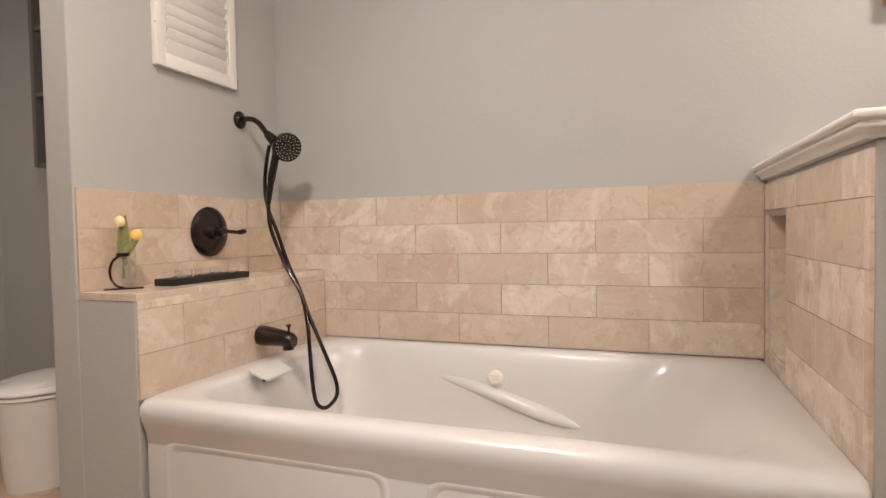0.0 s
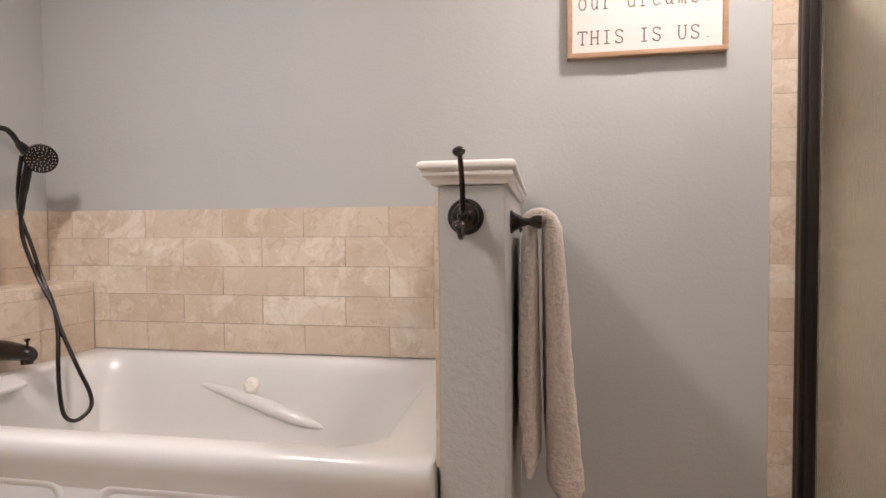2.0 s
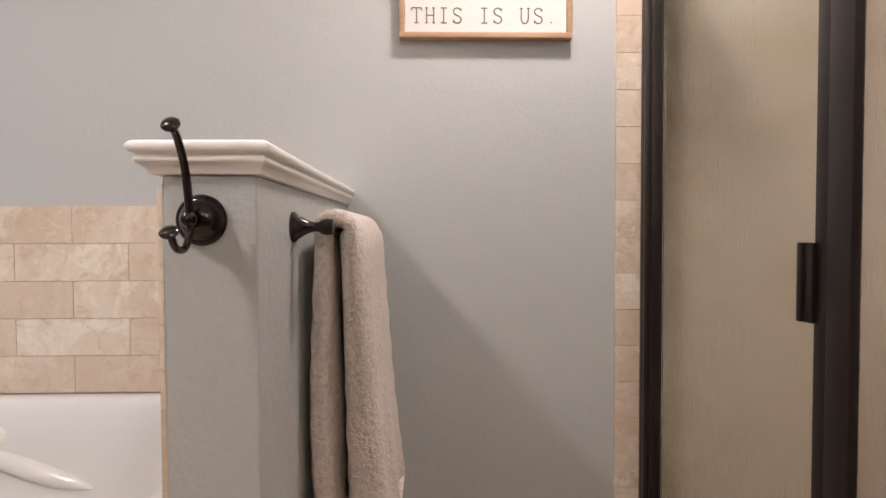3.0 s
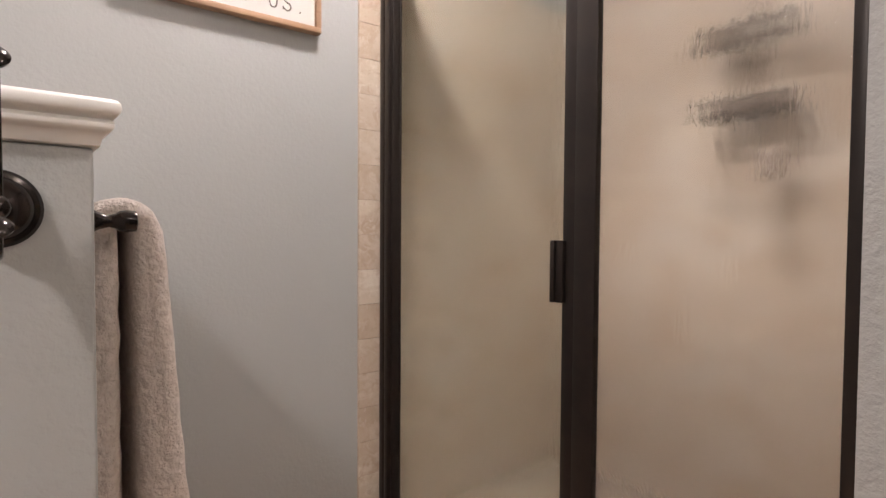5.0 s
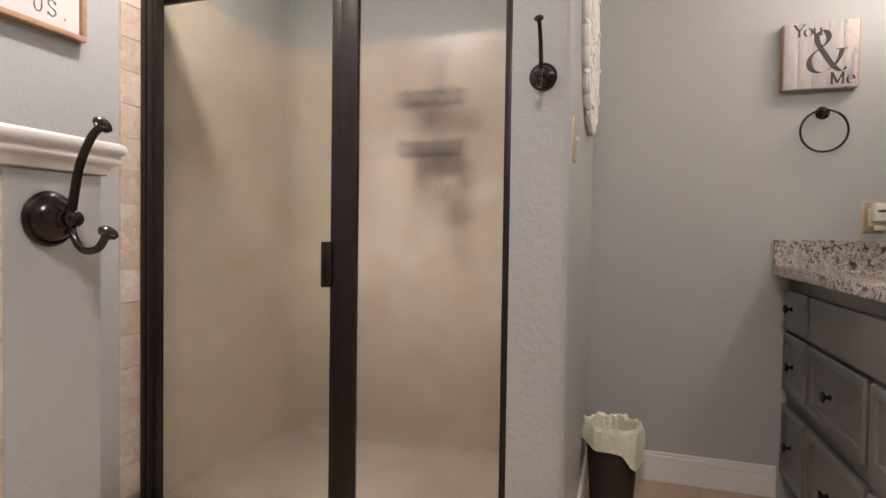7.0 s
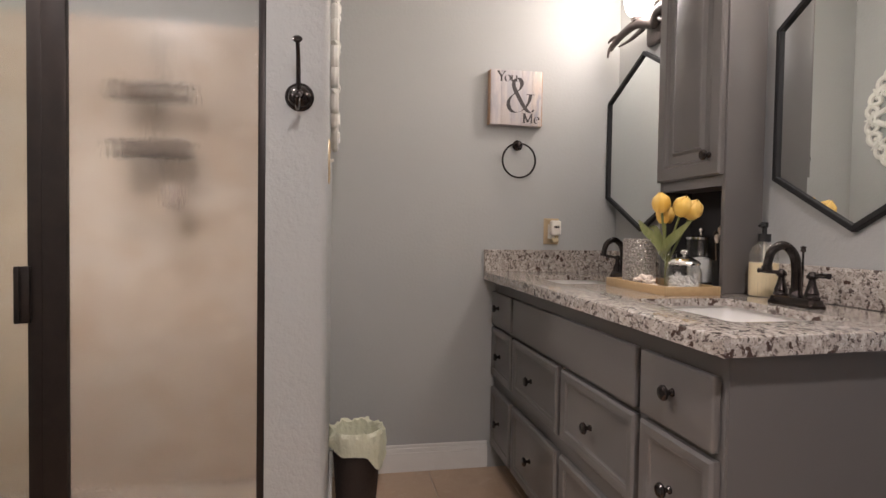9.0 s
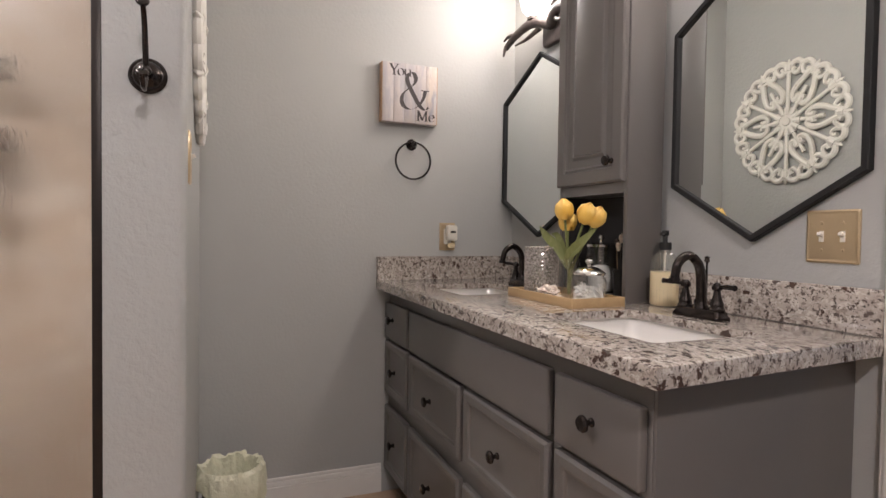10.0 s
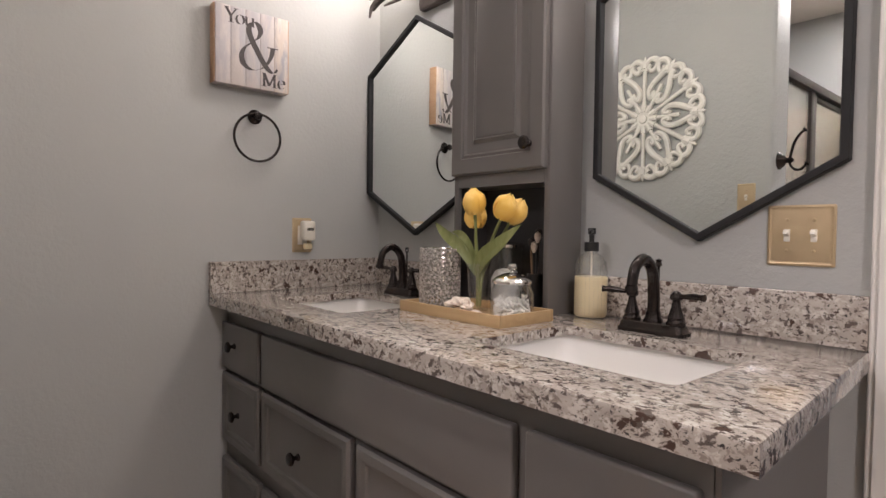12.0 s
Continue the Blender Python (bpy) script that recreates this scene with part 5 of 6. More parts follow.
# ---- things on the counter ----
def tray_things():
    Z = COUNTER
    t = thing("tray", (1.474, -0.507, Z), "pale bamboo tray on the granite counter", "tray")
    w, d = 0.176, 0.090
    part("bottom", box((-w + 0.006, -d + 0.006, 0), (w - 0.006, d - 0.006, 0.007)), TRAYWOOD, t, smooth=False)
    for lo, hi in (((-w, -d, 0), (w, -d + 0.0075, 0.027)), ((-w, d - 0.0075, 0), (w, d, 0.027)), ((-w, -d + 0.0075, 0), (-w + 0.0075, d - 0.0075, 0.0265)), ((w - 0.0075, -d + 0.0075, 0), (w, d - 0.0075, 0.0265))):
        part("rim", box(lo, hi, 0.001), TRAYWOOD, t)
    Z += 0.007
    c = thing("candle_holder", (1.607, -0.515, Z), "cylinder of clear crystal beads on the tray", "candle holder")
    beads = bmesh.new()
    rows, per, R = 13, 26, 0.0515
    bead = lathe(((0, -0.0035), (0.0035, -0.003), (0.0062, 0), (0.0048, 0.0028), (0.0026, 0.0012), (0, 0.0022)), 7)
    me = bpy.data.meshes.new("bead")
    bead.to_mesh(me)
    bead.free()
    for r in range(rows):
        for k in range(per):
            a = 2 * math.pi * (k + 0.5 * (r % 2)) / per
            one = bmesh.new()
            one.from_mesh(me)
            join(beads, move(one, Matrix.Translation((R * math.cos(a), R * math.sin(a), 0.0075 + r * 0.0117)) @ Matrix.Rotation(a, 4, "Z") @ Matrix.Rotation(radians(90), 4, "Y")))
    tagged(part("beadwork", beads, CRYSTAL, c, "clear faceted beads", False), kind="stuff")
    wires = bmesh.new()
    for r in range(rows + 1):
        ringp = [(R * 0.985 * math.cos(a), R * 0.985 * math.sin(a), 0.0014 + r * 0.0117) for a in [2 * math.pi * k / 28 for k in range(29)]]
        join(wires, sweep(ringp, 0.0011, 5))
    part("wire_frame", wires, CHROME, c, "fine silver wire")
    part("cup", lathe(((0, 0.002), (0.038, 0.002), (0.040, 0.145), (0.0385, 0.145), (0.037, 0.005), (0, 0.005)), 24), CLEAR, c, "clear glass cup")
    v = thing("tulip_vase", (1.492, -0.545, Z), "clear glass vase of yellow tulips on the tray", "vase")
    part("glass", lathe(((0, 0), (0.024, 0.001), (0.024, 0.02), (0.031, 0.118), (0.0295, 0.118), (0.0225, 0.02), (0.022, 0.006), (0, 0.006)), 28), CLEAR, v)
    for pts in (((0.0, 0, 0.01), (-0.004, 0.004, 0.09), (-0.008, 0.018, 0.17), (-0.014, 0.030, 0.240)), ((0.004, 0, 0.01), (0.006, 0.0, 0.09), (0.012, 0.0, 0.15), (0.014, 0.0, 0.206)),
                ((0.0, -0.004, 0.01), (-0.006, 0.0, 0.09), (-0.046, 0.012, 0.16), (-0.086, 0.014, 0.230)), ((-0.004, 0, 0.01), (-0.01, -0.004, 0.09), (-0.046, -0.014, 0.16), (-0.088, -0.016, 0.222))):
        tulip(pts, 0.054, PETAL, v, 1.3)
    leaf_blade([(0.0, 0.004, 0.09), (0.045, 0.01, 0.150), (0.105, 0.015, 0.186), (0.160, 0.01, 0.220)], 0.015, v)
    leaf_blade([(-0.002, 0.01, 0.09), (-0.034, 0.020, 0.130), (-0.086, 0.020, 0.166), (-0.144, 0.010, 0.214)], 0.020, v)
    leaf_blade([(0.002, 0.0, 0.10), (0.030, 0.005, 0.16), (0.068, 0.0, 0.190), (0.104, 0.0, 0.196)], 0.010, v)
    j = thing("cotton_swab_jar", (1.350, -0.512, Z), "glass jar of cotton swabs with a silver lid", "jar")
    part("glass", lathe(((0, 0), (0.040, 0.001), (0.043, 0.01), (0.043, 0.065), (0.036, 0.082), (0.036, 0.09), (0.0345, 0.09), (0.0345, 0.081), (0.041, 0.064), (0.041, 0.011), (0.038, 0.005), (0, 0.005)), 32), CLEAR, j)
    lid = part("lid", lathe(((0.038, 0.088), (0.039, 0.094), (0.037, 0.097), (0.030, 0.104), (0.018, 0.111), (0.006, 0.114), (0.004, 0.118), (0.009, 0.124), (0.010, 0.130), (0.007, 0.136), (0.0, 0.137)), 32), CHROME, j, "polished silver lid")
    sw = bmesh.new()
    rnd = random.Random(9)
    for k in range(170):
        a, e, r0 = rnd.uniform(0, 6.28), rnd.uniform(0.15, 1.25), rnd.uniform(0.004, 0.030)
        c0 = Vector((r0 * math.cos(a * 1.7), r0 * math.sin(a * 1.7), rnd.uniform(0.018, 0.042)))
        dv = Vector((math.cos(a) * math.cos(e), math.sin(a) * math.cos(e), math.sin(e)))
        L = 0.017 + 0.006 * rnd.random()
        p0, p1 = c0 - dv * L, c0 + dv * L
        for p in (p0, p1):
            q = math.hypot(p.x, p.y)
            if q > 0.036:
                p.x *= 0.036 / q
                p.y *= 0.036 / q
            p.z = max(0.009, p.z)
        ax = p1 - p0
        join(sw, sweep([p0, p0 + ax * 0.05, p0 + ax * 0.25, p0 + ax * 0.3, p0 + ax * 0.7, p0 + ax * 0.75, p0 + ax * 0.95, p1], [0.0012, 0.0028, 0.0026, 0.0010, 0.0010, 0.0026, 0.0028, 0.0012], 6))
    tagged(part("swabs", sw, COTTON, j, "white cotton swabs"), kind="stuff")
    j.scale = (1.17, 1.17, 0.92)
    s = thing("sea_shell", (1.440, -0.449, Z), "small ridged sea shell on the tray", "shell")
    rings = []
    for k in range(60):
        a = k / 59 * 4.6 * math.pi
        g = math.exp(-0.155 * a)
        r, tube = 0.017 * g, 0.0145 * g * (1 + 0.20 * math.sin(k * 1.75))
        cx, cz = r * math.cos(a), 0.018 + r * math.sin(a) * 0.55
        cy = -0.022 + 0.048 * (1 - g)
        rings.append([(cx + tube * math.cos(b) * math.cos(a), cy + tube * 1.1 * math.sin(b), max(0.0005, cz + tube * math.cos(b) * math.sin(a) * 0.9)) for b in [2 * math.pi * q / 12 for q in range(12)]])
    part("whorl", move(loft(rings), Matrix.Diagonal((1.25, 1.25, 1.25, 1)) @ Matrix.Rotation(radians(70), 4, "Z")), SHELL, s)
    s2 = thing("sea_shell", (1.400, -0.446, Z), "small pale sea shell on the tray", "shell")
    part("fan", loft([[(0.022 * g * math.cos(b) * (1 + 0.05 * math.cos(b * 9)), 0.016 * g * math.sin(b) * (1 + 0.05 * math.cos(b * 9)), z) for b in [2 * math.pi * q / 36 for q in range(36)]] for g, z in ((0.9, 0.0005), (1, 0.005), (0.8, 0.013), (0.45, 0.018), (0.1, 0.02))]), SHELL, s2)
    d = thing("soap_dispenser", (1.288, -0.728, COUNTER), "ribbed glass pump bottle of cream soap beside the cabinet", "soap dispenser")
    n = 96
    d.scale = (1.06, 1.06, 1.0)

    def ribbed(r, z, amp=0.0011):
        return [((r + amp * math.cos(24 * a)) * math.cos(a), (r + amp * math.cos(24 * a)) * math.sin(a), z) for a in [2 * math.pi * k / n for k in range(n)]]

    part("bottle", loft([ribbed(0.033, 0.001), ribbed(0.036, 0.006), ribbed(0.036, 0.115), ribbed(0.033, 0.135), ribbed(0.022, 0.150), ribbed(0.0135, 0.156), ribbed(0.0135, 0.168, 0), ribbed(0.012, 0.168, 0), ribbed(0.012, 0.156, 0), ribbed(0.031, 0.134, 0), ribbed(0.034, 0.114, 0), ribbed(0.034, 0.007, 0)], True, (True, True)), CLEAR, d, "clear ribbed glass")
    part("soap", lathe(((0, 0.0015), (0.033, 0.0015), (0.0368, 0.007), (0.0368, 0.098), (0.0, 0.098)), 32), SOAP, d, "cream liquid soap")
    part("collar", lathe(((0.0165, 0.160), (0.0165, 0.182), (0.0, 0.182)), 24), BLACKPLASTIC, d, "black collar")
    part("pump", join(lathe(((0.006, 0.182), (0.006, 0.20), (0.009, 0.202), (0.009, 0.216), (0.0, 0.217)), 18), sweep([(0, 0, 0.209), (-0.012, 0.022, 0.209), (-0.018, 0.033, 0.205)], [0.006, 0.005, 0.0035], 10)), BLACKPLASTIC, d, "black pump head")
    part("dip_tube", sweep([(0, 0, 0.10), (0, 0, 0.165)], 0.0025, 8), IVORY, d)
    # nook
    g = thing("apothecary_jar", (1.555, -0.712, COUNTER + 0.012), "wide clear glass jar with a chrome lid in the nook", "jar")
    part("glass", lathe(((0, 0), (0.046, 0.001), (0.050, 0.15), (0.048, 0.15), (0.044, 0.006), (0, 0.006)), 26), CLEAR, g)
    part("cotton", lathe(((0, 0.007), (0.040, 0.008), (0.042, 0.06), (0.030, 0.085), (0.012, 0.09), (0.0, 0.084)), 18), COTTON, g, "white cotton pads")
    part("lid", lathe(((0.051, 0.150), (0.051, 0.158), (0.042, 0.162), (0.006, 0.166), (0.005, 0.172), (0.011, 0.18), (0.007, 0.188), (0.0, 0.189)), 26), CHROME, g, "chrome lid")
    b = thing("brush_cup", (1.430, -0.690, COUNTER + 0.012), "dark cup of makeup brushes in the nook", "cup")
    part("cup", lathe(((0, 0), (0.020, 0), (0.023, 0.085), (0.021, 0.085), (0.018, 0.004), (0, 0.004)), 22), BLACKPLASTIC, b)
    for k, (dx, dy, hh) in enumerate(((0.008, 0.004, 0.15), (-0.008, 0.006, 0.165), (0.002, -0.008, 0.175), (-0.004, 0.01, 0.14))):
        br = part("brush", sweep([(dx * 0.6, dy * 0.6, 0.006), (dx * 1.5, dy * 1.5, hh)], [0.0025, 0.0035], 8), BLACKPLASTIC if k % 2 else AGED, b, "slim brush handle")
        part("bristles", lathe(((0.0035, 0), (0.009, 0.014), (0.008, 0.024), (0.0, 0.03)), 12, Matrix.Translation((dx * 1.5, dy * 1.5, hh))), SHELL if k % 2 else WICKER, br, "soft brush head")


tray_things()


# ---- walls round the vanity ----
def you_and_me():
    s = thing("wall_plaque", (EAST, -0.160, 1.553), "square whitewashed plank plaque lettered in black", "sign")
    W, H, D = 0.238, 0.243, 0.040
    n = 5
    for k in range(n):
        a = -W * k / n
        part("plank", box((-D, a - W / n + 0.0004, 0.0), (-0.0005, a - 0.0004, H), 0.0012), PLANK, s)
    for y0 in (0.0, -W - 0.004):
        part("edge", box((-D + 0.003, y0, 0.001), (-0.001, y0 + 0.004, H - 0.001), 0.001), WOODFRAME, s, "raw wooden edge")

    def pen(u0, w0, wide, high, thick, strokes):
        """Roman letter drawn with a broad nib: heavy stems, fine hairlines."""
        bm = bmesh.new()
        for line in strokes:
            p = [tuple(float(v) for v in q.split(",")) for q in line.split()]
            p = [(u0 + a * wide, w0 + b * high, 0) for a, b in p]
            p = [Vector(q) for q in p] if len(p) < 3 else smooth_path(p, 6)
            rings = []
            for k, q in enumerate(p):
                d = (p[min(k + 1, len(p) - 1)] - p[max(k - 1, 0)]).normalized()
                w = max(0.13, abs(d.x * 0.30 - d.y * 0.954)) ** 1.5 * thick / 2
                f = -D - 0.0006 - 0.0006 * k / len(p)
                a, b = q + Vector((-d.y, d.x, 0)) * w, q - Vector((-d.y, d.x, 0)) * w
                rings.append([(f, -a.x, a.y), (f, -b.x, b.y), (-D + 0.0005, -b.x, b.y), (-D + 0.0005, -a.x, a.y)])
            join(bm, loft(rings))
        part("letter", bm, BLACKINK, s, "black printed letter", False)

    pen(0.078, 0.058, 0.122, 0.152, 0.0185, (".72,.53 1.02,.53", ".88,.53 .82,.33 .66,.12 .45,.01 .25,.0 .08,.09 .03,.25 .10,.41 .28,.55 .46,.68 .53,.82 .48,.94 .37,.99 .26,.94 .22,.81 .27,.66 .42,.44 .60,.2 .76,.05 .90,.01 1,.09"))
    ring = ".5,1 .2,.9 .05,.6 .05,.4 .2,.1 .5,0 .8,.1 .95,.4 .95,.6 .8,.9 .5,1"
    pen(0.030, 0.192, 0.036, 0.044, 0.0085, (".05,1 .5,.45", ".95,1 .5,.45", ".5,.5 .5,0", "-.1,1 .3,1", ".7,1 1.1,1", ".28,0 .72,0"))
    pen(0.064, 0.192, 0.026, 0.028, 0.0075, (ring,))
    pen(0.094, 0.192, 0.028, 0.028, 0.0075, (".1,1 .1,.3 .25,.05 .5,.0 .8,.25", ".85,1 .85,0", "-.08,1 .12,1", ".66,1 .85,1", ".85,0 1.05,0"))
    pen(0.150, 0.012, 0.046, 0.042, 0.0085, (".12,0 .12,1", ".12,1 .5,.08", ".88,1 .5,.08", ".88,1 .88,0", "-.06,0 .3,0", ".7,0 1.06,0", "-.04,1 .14,1", ".86,1 1.04,1"))
    pen(0.203, 0.012, 0.024, 0.028, 0.0075, (".08,.55 .94,.55", ".94,.55 .85,.9 .5,1 .2,.9 .05,.6 .05,.4 .2,.1 .55,0 .95,.2"))


you_and_me()


def towel_ring():
    t = thing("towel_ring", (EAST, -0.300, 1.468), "oil-rubbed bronze towel ring on the wall", "towel ring")
    to_x = Matrix.Rotation(radians(-90), 4, "Y")
    part("mount", lathe(((0.024, 0), (0.024, 0.004), (0.019, 0.009), (0.011, 0.014), (0.010, 0.026), (0.014, 0.03), (0.012, 0.036), (0.0, 0.038)), 26, to_x), BRONZE, t)
    part("ring", sweep([(-0.027, 0.077 * math.sin(a), -0.070 + 0.077 * math.cos(a)) for a in [2 * math.pi * k / 48 for k in range(49)]], 0.0042, 10), BRONZE, t)


towel_ring()


def switch_plate(at, rz, gangs, label):
    """Wall plate that faces -y before the turn."""
    p = thing("light_switch", at, label, "light switch", rz=rz)
    w, h = (0.058 if gangs == 2 else 0.036), 0.059
    rings = [[(x, y, z) for x, z, _ in rounded(-w + o, -h + o, w - o, h - o, 0.003, 0, 2)] for o, y in ((0, 0), (0, -0.003), (0.004, -0.005), (0.006, -0.004), (0.010, -0.0045))]
    part("plate", loft(rings), BRASS, p, "satin brass plate")
    for g in range(gangs):
        x = (g - (gangs - 1) / 2) * 0.046
        part("toggle", join(box((x - 0.0055, -0.0055, -0.012), (x + 0.0055, -0.004, 0.012), 0.0006), move(box((-0.0045, -0.011, -0.004), (0.0045, 0.0, 0.004), 0.001), Matrix.Translation((x, -0.0045, 0.002)) @ Matrix.Rotation(radians(-25), 4, "X"))), IVORY, p, "ivory toggle")
        for z in (-0.03, 0.03):
            part("screw", lathe(((0.0035, 0), (0.003, 0.0012), (0.0, 0.0016)), 12, Matrix.Translation((x, -0.0045, z)) @ Matrix.Rotation(radians(90), 4, "X")), BRASS, p)
    return p


switch_plate((0.860, SOUTH, 1.099), 180, 2, "brass double light switch plate below the mirror")
switch_plate((1.456, DIVIDE, 1.259), 0, 1, "brass single light switch plate beside the shower wall")


def outlet():
    o = thing("wall_outlet", (EAST, -0.470, 1.080), "brass outlet plate above the backsplash", "outlet")
    part("plate", loft([[(x, y, z) for y, z, _ in rounded(-0.036 + e, -0.060 + e, 0.036 - e, 0.060 - e, 0.003, 0, 2)] for e, x in ((0, 0), (0, -0.003), (0.004, -0.005), (0.01, -0.0045))]), BRASS, o)
    part("socket", box((-0.006, -0.017, -0.033), (-0.0042, 0.017, 0.033), 0.0008), IVORY, o, "ivory socket")
    f = thing("air_freshener", (EAST - 0.006, -0.478, 1.078), "small white plug-in air freshener in the outlet", "air freshener")
    part("body", box((-0.038, -0.026, -0.016), (-0.0005, 0.020, 0.052), 0.009, 4), IVORY, f)
    part("bottle", box((-0.034, -0.020, -0.050), (-0.006, 0.015, -0.014), 0.008, 4), CLEAR, f, "clear scent bottle")
    part("scented_oil", box((-0.031, -0.017, -0.047), (-0.009, 0.012, -0.026), 0.006, 3), SOAP, f, "pale scented oil")
    part("label_band", box((-0.0388, -0.016, 0.018), (-0.0372, 0.010, 0.028), 0.0003), CHROME, f)


outlet()


def medallion():
    m = thing("wall_medallion", (1.930, DIVIDE, 1.655), "round carved white openwork wall medallion", "wall decoration")
    R, y = 0.288, -0.012
    hub = bmesh.new()

    def tube(pts, r, closed=False):
        join(hub, sweep([(px, y, pz) for px, pz in pts], r * 1.42, 8, 0.9))

    join(hub, lathe(((0.052, 0.0), (0.053, 0.016), (0.046, 0.022), (0.022, 0.020), (0.018, 0.026), (0.0, 0.027)), 28, Matrix.Rotation(radians(90), 4, "X")))

    def scroll(pts, r):
        tube([(p.x, p.y) for p in smooth_path([(*q, 0) for q in pts], 5)], r)

    step = math.pi / 6
    for k in range(12):
        a0 = k * step
        P = lambda r, a: (r * R * math.cos(a0 + a), r * R * math.sin(a0 + a))
        tube([P(0.12, 0), P(0.235, 0)], 0.011)
        tube([P(0.22, 0), P(0.62 if k % 2 == 0 else 0.80, 0)], 0.0072)
        tube([P(0.84, 0), P(0.93, 0)], 0.015)
        join(hub, sweep([(*P(0.91, 0)[:1], y, P(0.91, 0)[1]), (P(0.98, 0)[0], y, P(0.98, 0)[1]), (P(1.04, 0)[0], y, P(1.04, 0)[1])], [0.022, 0.012, 0.003], 8, 0.7))
        for s in (-1, 1):
            if k % 2 == 0:
                scroll([P(0.93, s * 0.02), P(0.78, s * 0.10), P(0.62, s * 0.235), P(0.48, s * 0.34), P(0.375, s * 0.27), P(0.37, s * 0.13), P(0.44, s * 0.10), P(0.455, s * 0.19)], 0.0105)
            scroll([P(0.90, s * 0.01), P(0.975, s * 0.09), P(0.995, s * 0.17), P(0.965, s * 0.24), P(0.93, s * 0.27)], 0.0105)
            scroll([P(0.95, s * 0.25), P(0.86, s * 0.235), P(0.80, s * 0.165), P(0.84, s * 0.10), P(0.895, s * 0.13)], 0.0085)
            scroll([P(0.80, s * 0.02), P(0.87, s * 0.045), P(0.93, s * 0.05)], 0.009)
    part("carving", hub, CARVED, m)


medallion()


def waste_basket():
    b = thing("waste_basket", (2.035, 0.420, 0), "dark woven waste basket lined with a pale green bag", "waste basket")
    b.scale = (0.91, 0.91, 1.02)
    n = 48

    def woven(r, z, ph):
        return [((r + 0.0022 * math.cos(24 * a + ph)) * math.cos(a), (r + 0.0022 * math.cos(24 * a + ph)) * math.sin(a), z) for a in [2 * math.pi * k / n for k in range(n)]]

    rows = [woven(0.082 + 0.022 * k / 22, 0.004 + 0.262 * k / 22, math.pi * (k % 2)) for k in range(23)]
    part("body", loft(rows + [woven(0.098, 0.266, 0), woven(0.078, 0.012, 0)]), WICKER, b)
    part("rim", sweep([(0.104 * math.cos(a), 0.104 * math.sin(a), 0.268) for a in [2 * math.pi * k / 40 for k in range(41)]], 0.006, 8), WICKER, b)
    rings = []
    m = 72
    for lvl, (r, z, amp) in enumerate(((0.078, 0.06, 0.003), (0.086, 0.18, 0.004), (0.090, 0.262, 0.003), (0.097, 0.296, 0.006), (0.108, 0.302, 0.006), (0.119, 0.288, 0.003), (0.122, 0.255, 0.004), (0.124, 0.222, 0.005))):
        ring = []
        for k in range(m):
            a = 2 * math.pi * k / m
            w = amp * (math.sin(a * 7 + lvl) + 0.6 * math.sin(a * 13 + 2 * lvl) + 0.5 * math.sin(a * 23))
            drop = 0
            if lvl >= 6:
                drop = -0.022 * (math.sin(a * 2.0 + 0.4) * 0.6 + math.sin(a * 5 + 1) * 0.4) - (0.05 * math.sin((a - 3.5) / 1.2 * math.pi) if lvl == 7 and 3.5 < a < 4.7 else 0)
            ring.append(((r + w) * math.cos(a), (r + w) * math.sin(a), z + drop + w * 0.6))
        rings.append(ring)
    part("liner", loft(rings, True, (True, False)), LINER, b, "crumpled pale green bag")


waste_basket()


# ---- tiles, each a piece of its own ----
def tile_rows(parent, origin, u, v, width, heights, length, first, skip=None):
    """Rows of tiles upwards from origin; first: the offset of the first joint, row by row."""
    z = 0.0
    for row, h in enumerate(heights):
        off = first[row % len(first)]
        edges = [0.0] + [e for e in (off + length * k for k in range(-1, int(width / length) + 2)) if 0.02 < e < width - 0.02] + [width]
        for a, b in zip(edges, edges[1:]):
            if not skip or not skip(a, b, z, z + h):
                tile_piece(parent, Vector(origin) + Vector(u) * a + Vector(v) * z, u, v, b - a, h)
        z += h


TL = 0.337
# back wall above the tub: u runs towards -x so that the faces look at -y
bed = [0.1125] * 5
zb = TUB_TOP
backing = box((LEDGE, NORTH - 0.0025, zb), (PONY_A + 0.008, NORTH + 0.001, zb + 5 * ROW - 0.001))
box((LEFT, NORTH - 0.0025, 0.765), (LEDGE, NORTH + 0.001, zb + 5 * ROW - 0.001), bm=backing)
box((1.3055, NORTH - 0.0025, 0.115), (SHOWER + 0.02, NORTH + 0.001, CEIL), bm=backing)
part("grout", backing, GROUT, wall_north, smooth=False)
for r in range(5):
    z = zb + r * ROW
    x0 = LEDGE + 0.0005 if r < 2 else LEFT + 0.009
    j0 = 0.005 if r % 2 == 0 else 0.171
    cuts = [x0] + [j0 + TL * k for k in range(-6, 3) if x0 + 0.025 < j0 + TL * k < PONY_A - 0.02] + [PONY_A]
    for a, b in zip(cuts, cuts[1:]):
        tile_piece(wall_north, (a, NORTH - 0.0005, z), (1, 0, 0), (0, 0, 1), b - a, ROW)
# strip beside the shower
for k in range(21):
    tile_piece(wall_north, (1.3055, NORTH - 0.0005, 0.0785 + k * 0.1117), (1, 0, 0), (0, 0, 1), 0.105, 0.1117)
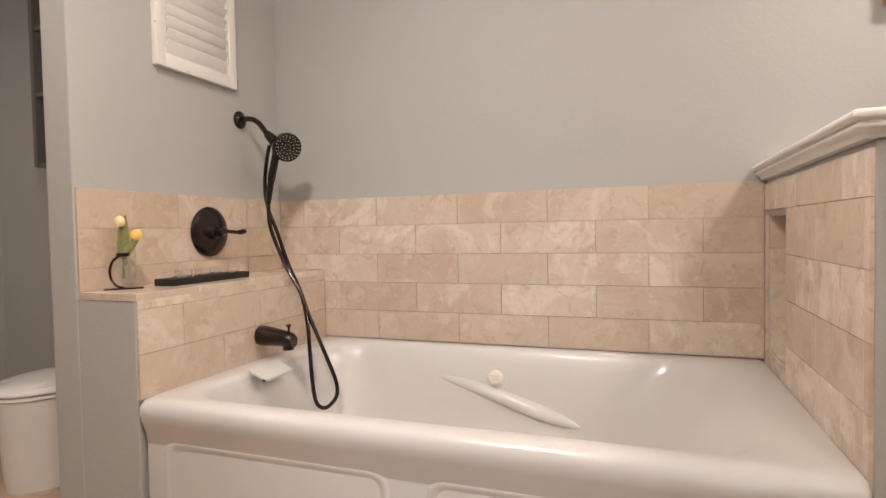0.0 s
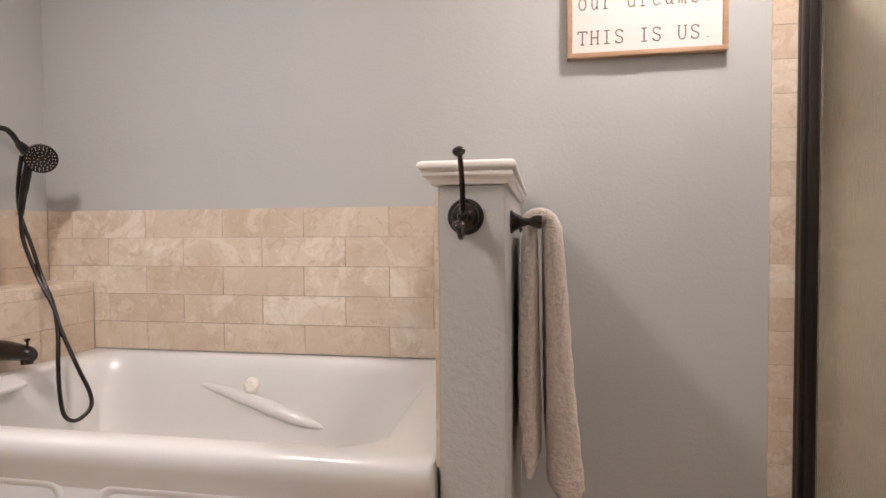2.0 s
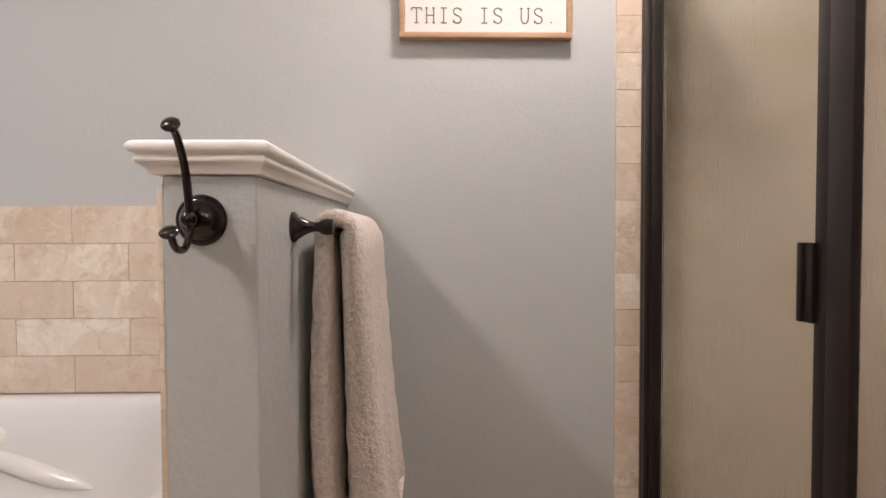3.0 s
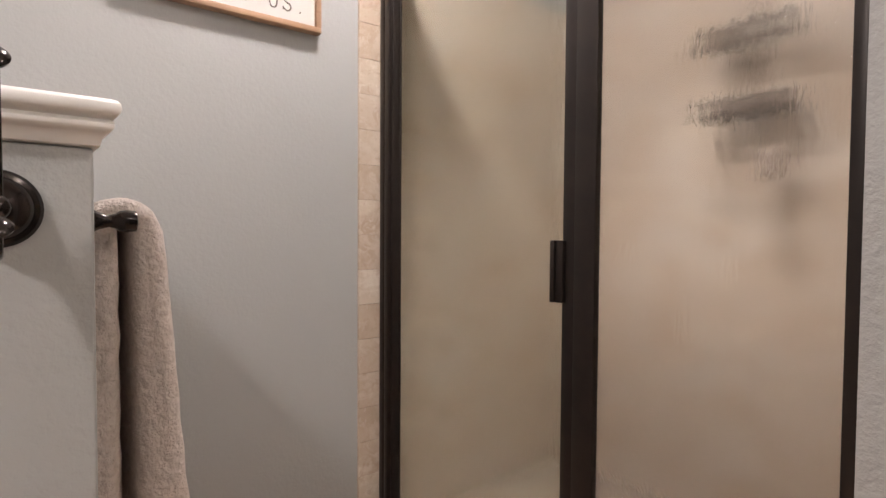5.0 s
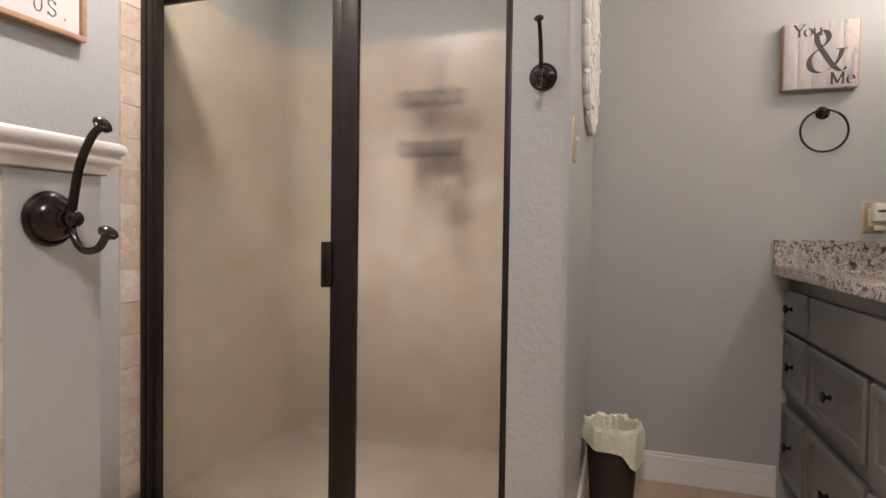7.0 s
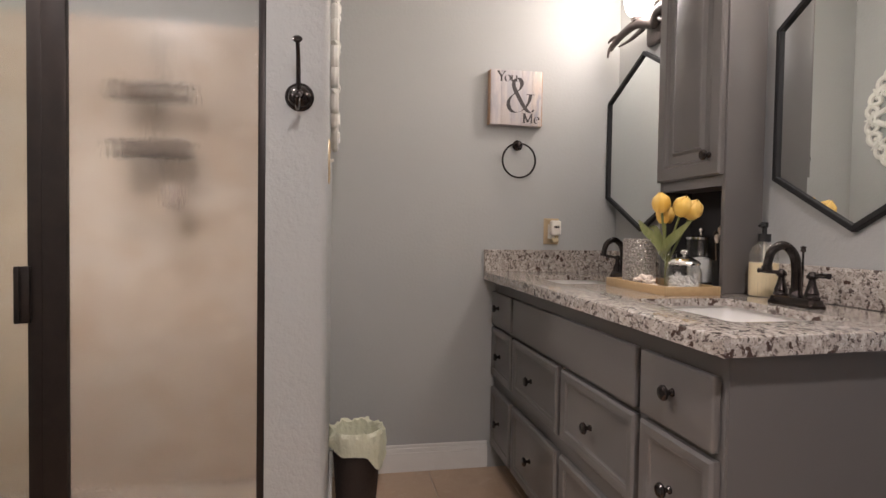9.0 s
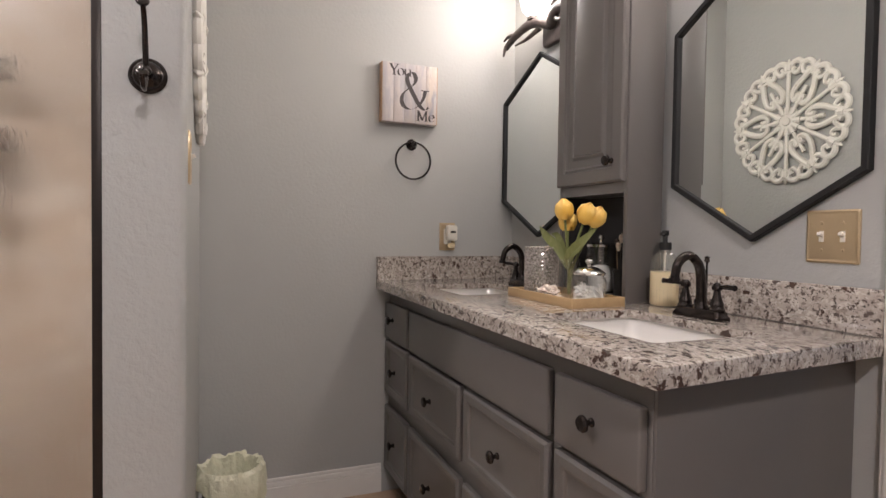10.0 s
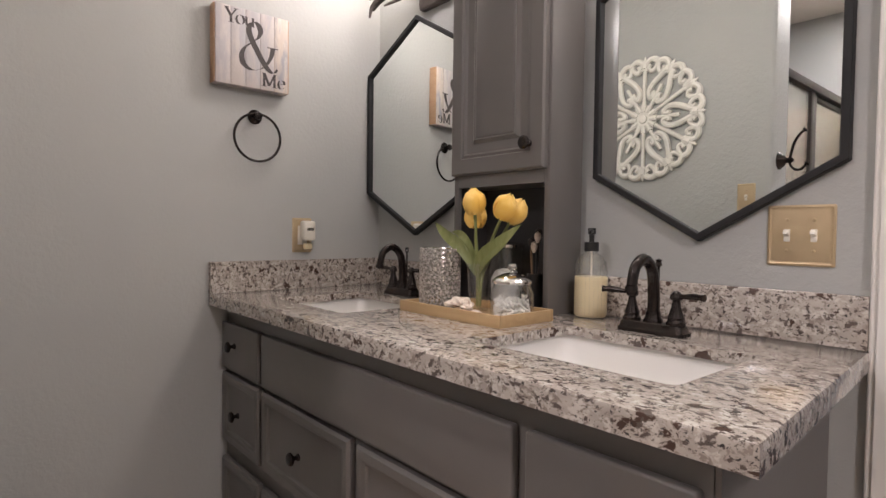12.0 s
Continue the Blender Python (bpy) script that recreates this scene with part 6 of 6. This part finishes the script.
# left wall above the ledge
part("grout", box((LEFT - 0.001, FRONT + 0.006, 0.779), (LEFT + 0.0025, NORTH - 0.001, zb + 5 * ROW - 0.001)), GROUT, wall_wing, smooth=False)
for r, (z0, z1) in enumerate(((0.783, 0.8455), (0.8455, 0.958), (0.958, 1.0705))):
    j0 = (1.44, 1.27, 1.44)[r]
    cuts = [FRONT + 0.004] + [j0 + TL * k for k in range(-1, 3) if FRONT + 0.03 < j0 + TL * k < NORTH - 0.04] + [NORTH - 0.009]
    for a, b in zip(cuts, cuts[1:]):
        tile_piece(wall_wing, (LEFT + 0.0005, a, z0), (0, 1, 0), (0, 0, 1), b - a, z1 - z0)
# ledge face, nosing and top
part("grout", box((LEDGE - 0.009, FRONT + 0.003, TUB_TOP), (LEDGE - 0.0055, NORTH - 0.009, 0.773)), GROUT, ledge, smooth=False)
for r, (z0, z1) in enumerate(((TUB_TOP - 0.006, 0.621), (0.621, 0.740), (0.740, 0.773))):
    j0 = (1.40, 1.24, 1.38)[r]
    cuts = [FRONT + 0.002] + [j0 + TL * k for k in range(-1, 3) if FRONT + 0.03 < j0 + TL * k < NORTH - 0.04] + [NORTH - 0.009]
    for a, b in zip(cuts, cuts[1:]):
        tile_piece(ledge, (LEDGE - 0.008, a, z0), (0, 1, 0), (0, 0, 1), b - a, z1 - z0)
cuts = [FRONT - 0.002, 1.30, 1.637, NORTH - 0.009]
for a, b in zip(cuts, cuts[1:]):
    tile_piece(ledge, (LEFT + 0.009, a, 0.764), (1, 0, 0), (0, 1, 0), LEDGE - LEFT - 0.008, b - a, 0.0195)
# tub side of the half wall, round the niche
pg = box((PONY_A + 0.0055, PONY_FRONT + 0.002, TUB_TOP - 0.03), (PONY_A + 0.009, NICHE[0] - 0.001, PONY_TOP - 0.014))
box((PONY_A + 0.0055, NICHE[0], NICHE[3] + 0.001), (PONY_A + 0.009, NORTH - 0.01, PONY_TOP - 0.014), bm=pg)
part("grout", pg, GROUT, pony, smooth=False)
rows = (0.488, 0.610, 0.732, 0.854, 0.976, 1.058)
for r, (z0, z1) in enumerate(zip(rows, rows[1:])):
    j = 1.42 if r % 2 else 1.25
    cuts = [PONY_FRONT + 0.0, PONY_FRONT + 0.022] + [q for q in (j, j + TL) if q < NICHE[0] - 0.03] + [NICHE[0]]
    if z0 > 0.97:
        cuts = [PONY_FRONT, PONY_FRONT + 0.022, j, j + TL, NORTH - 0.009]
    for a, b in zip(cuts, cuts[1:]):
        tile_piece(pony, (PONY_A + 0.008, b, z0), (0, -1, 0), (0, 0, 1), b - a, z1 - z0)
for z0, z1 in ((0.488, NICHE[2]),):
    tile_piece(pony, (PONY_A + 0.008, NORTH - 0.009, z0), (0, -1, 0), (0, 0, 1), NORTH - 0.009 - NICHE[0], z1 - z0)
tile_piece(pony, (PONY_A + 0.008, NORTH - 0.009, NICHE[2]), (0, -1, 0), (0, 0, 1), NORTH - 0.009 - NICHE[1], NICHE[3] - NICHE[2])
# inside the niche
for k in range(4):
    z0 = NICHE[2] + 0.106 * k
    tile_piece(pony, (PONY_A + 0.095, NICHE[1], z0), (0, -1, 0), (0, 0, 1), NICHE[1] - NICHE[0], 0.106, 0.006)
    tile_piece(pony, (PONY_A + 0.010, NICHE[1], z0), (1, 0, 0), (0, 0, 1), 0.08, 0.106, 0.006)
    tile_piece(pony, (PONY_A + 0.090, NICHE[0], z0), (-1, 0, 0), (0, 0, 1), 0.08, 0.106, 0.006)
tile_piece(pony, (PONY_A + 0.010, NICHE[0], NICHE[2]), (1, 0, 0), (0, 1, 0), 0.085, NICHE[1] - NICHE[0], 0.008)
tile_piece(pony, (PONY_A + 0.095, NICHE[0], NICHE[3]), (-1, 0, 0), (0, 1, 0), 0.085, NICHE[1] - NICHE[0], 0.006)

# floor tiles of the bathroom
step = 0.335
for ix in range(int((EAST - WEST) / step) + 1):
    for iy in range(int((NORTH - SOUTH) / step) + 2):
        x0, y0 = EAST - 0.01 - (ix + 1) * step, SOUTH - 0.12 + iy * step
        x0b, w = (x0, step) if x0 > WEST else (WEST, x0 + step - WEST)
        h = min(step, NORTH - y0)
        if w > 0.05 and h > 0.05:
            tile_piece(floor, (x0b, y0, -0.008), (1, 0, 0), (0, 1, 0), w, h, 0.008, FLOOR_TILE, 0.0022, 0.002)
# bedroom planks near the doorway
for ix in range(24):
    for iy in range(4):
        x0, y0 = -0.6 + ix * 0.15, SOUTH - 0.12 - (iy + 1) * 1.4 - 0.35 * (ix % 3)
        tile_piece(bed_floor, (x0, max(BY, y0), -0.008), (1, 0, 0), (0, 1, 0), 0.15, 1.4 - (0.35 * (ix % 3) if iy == 0 else 0) * 0, 0.008, BEDFLOOR, 0.0006, 0.001).name = "plank"
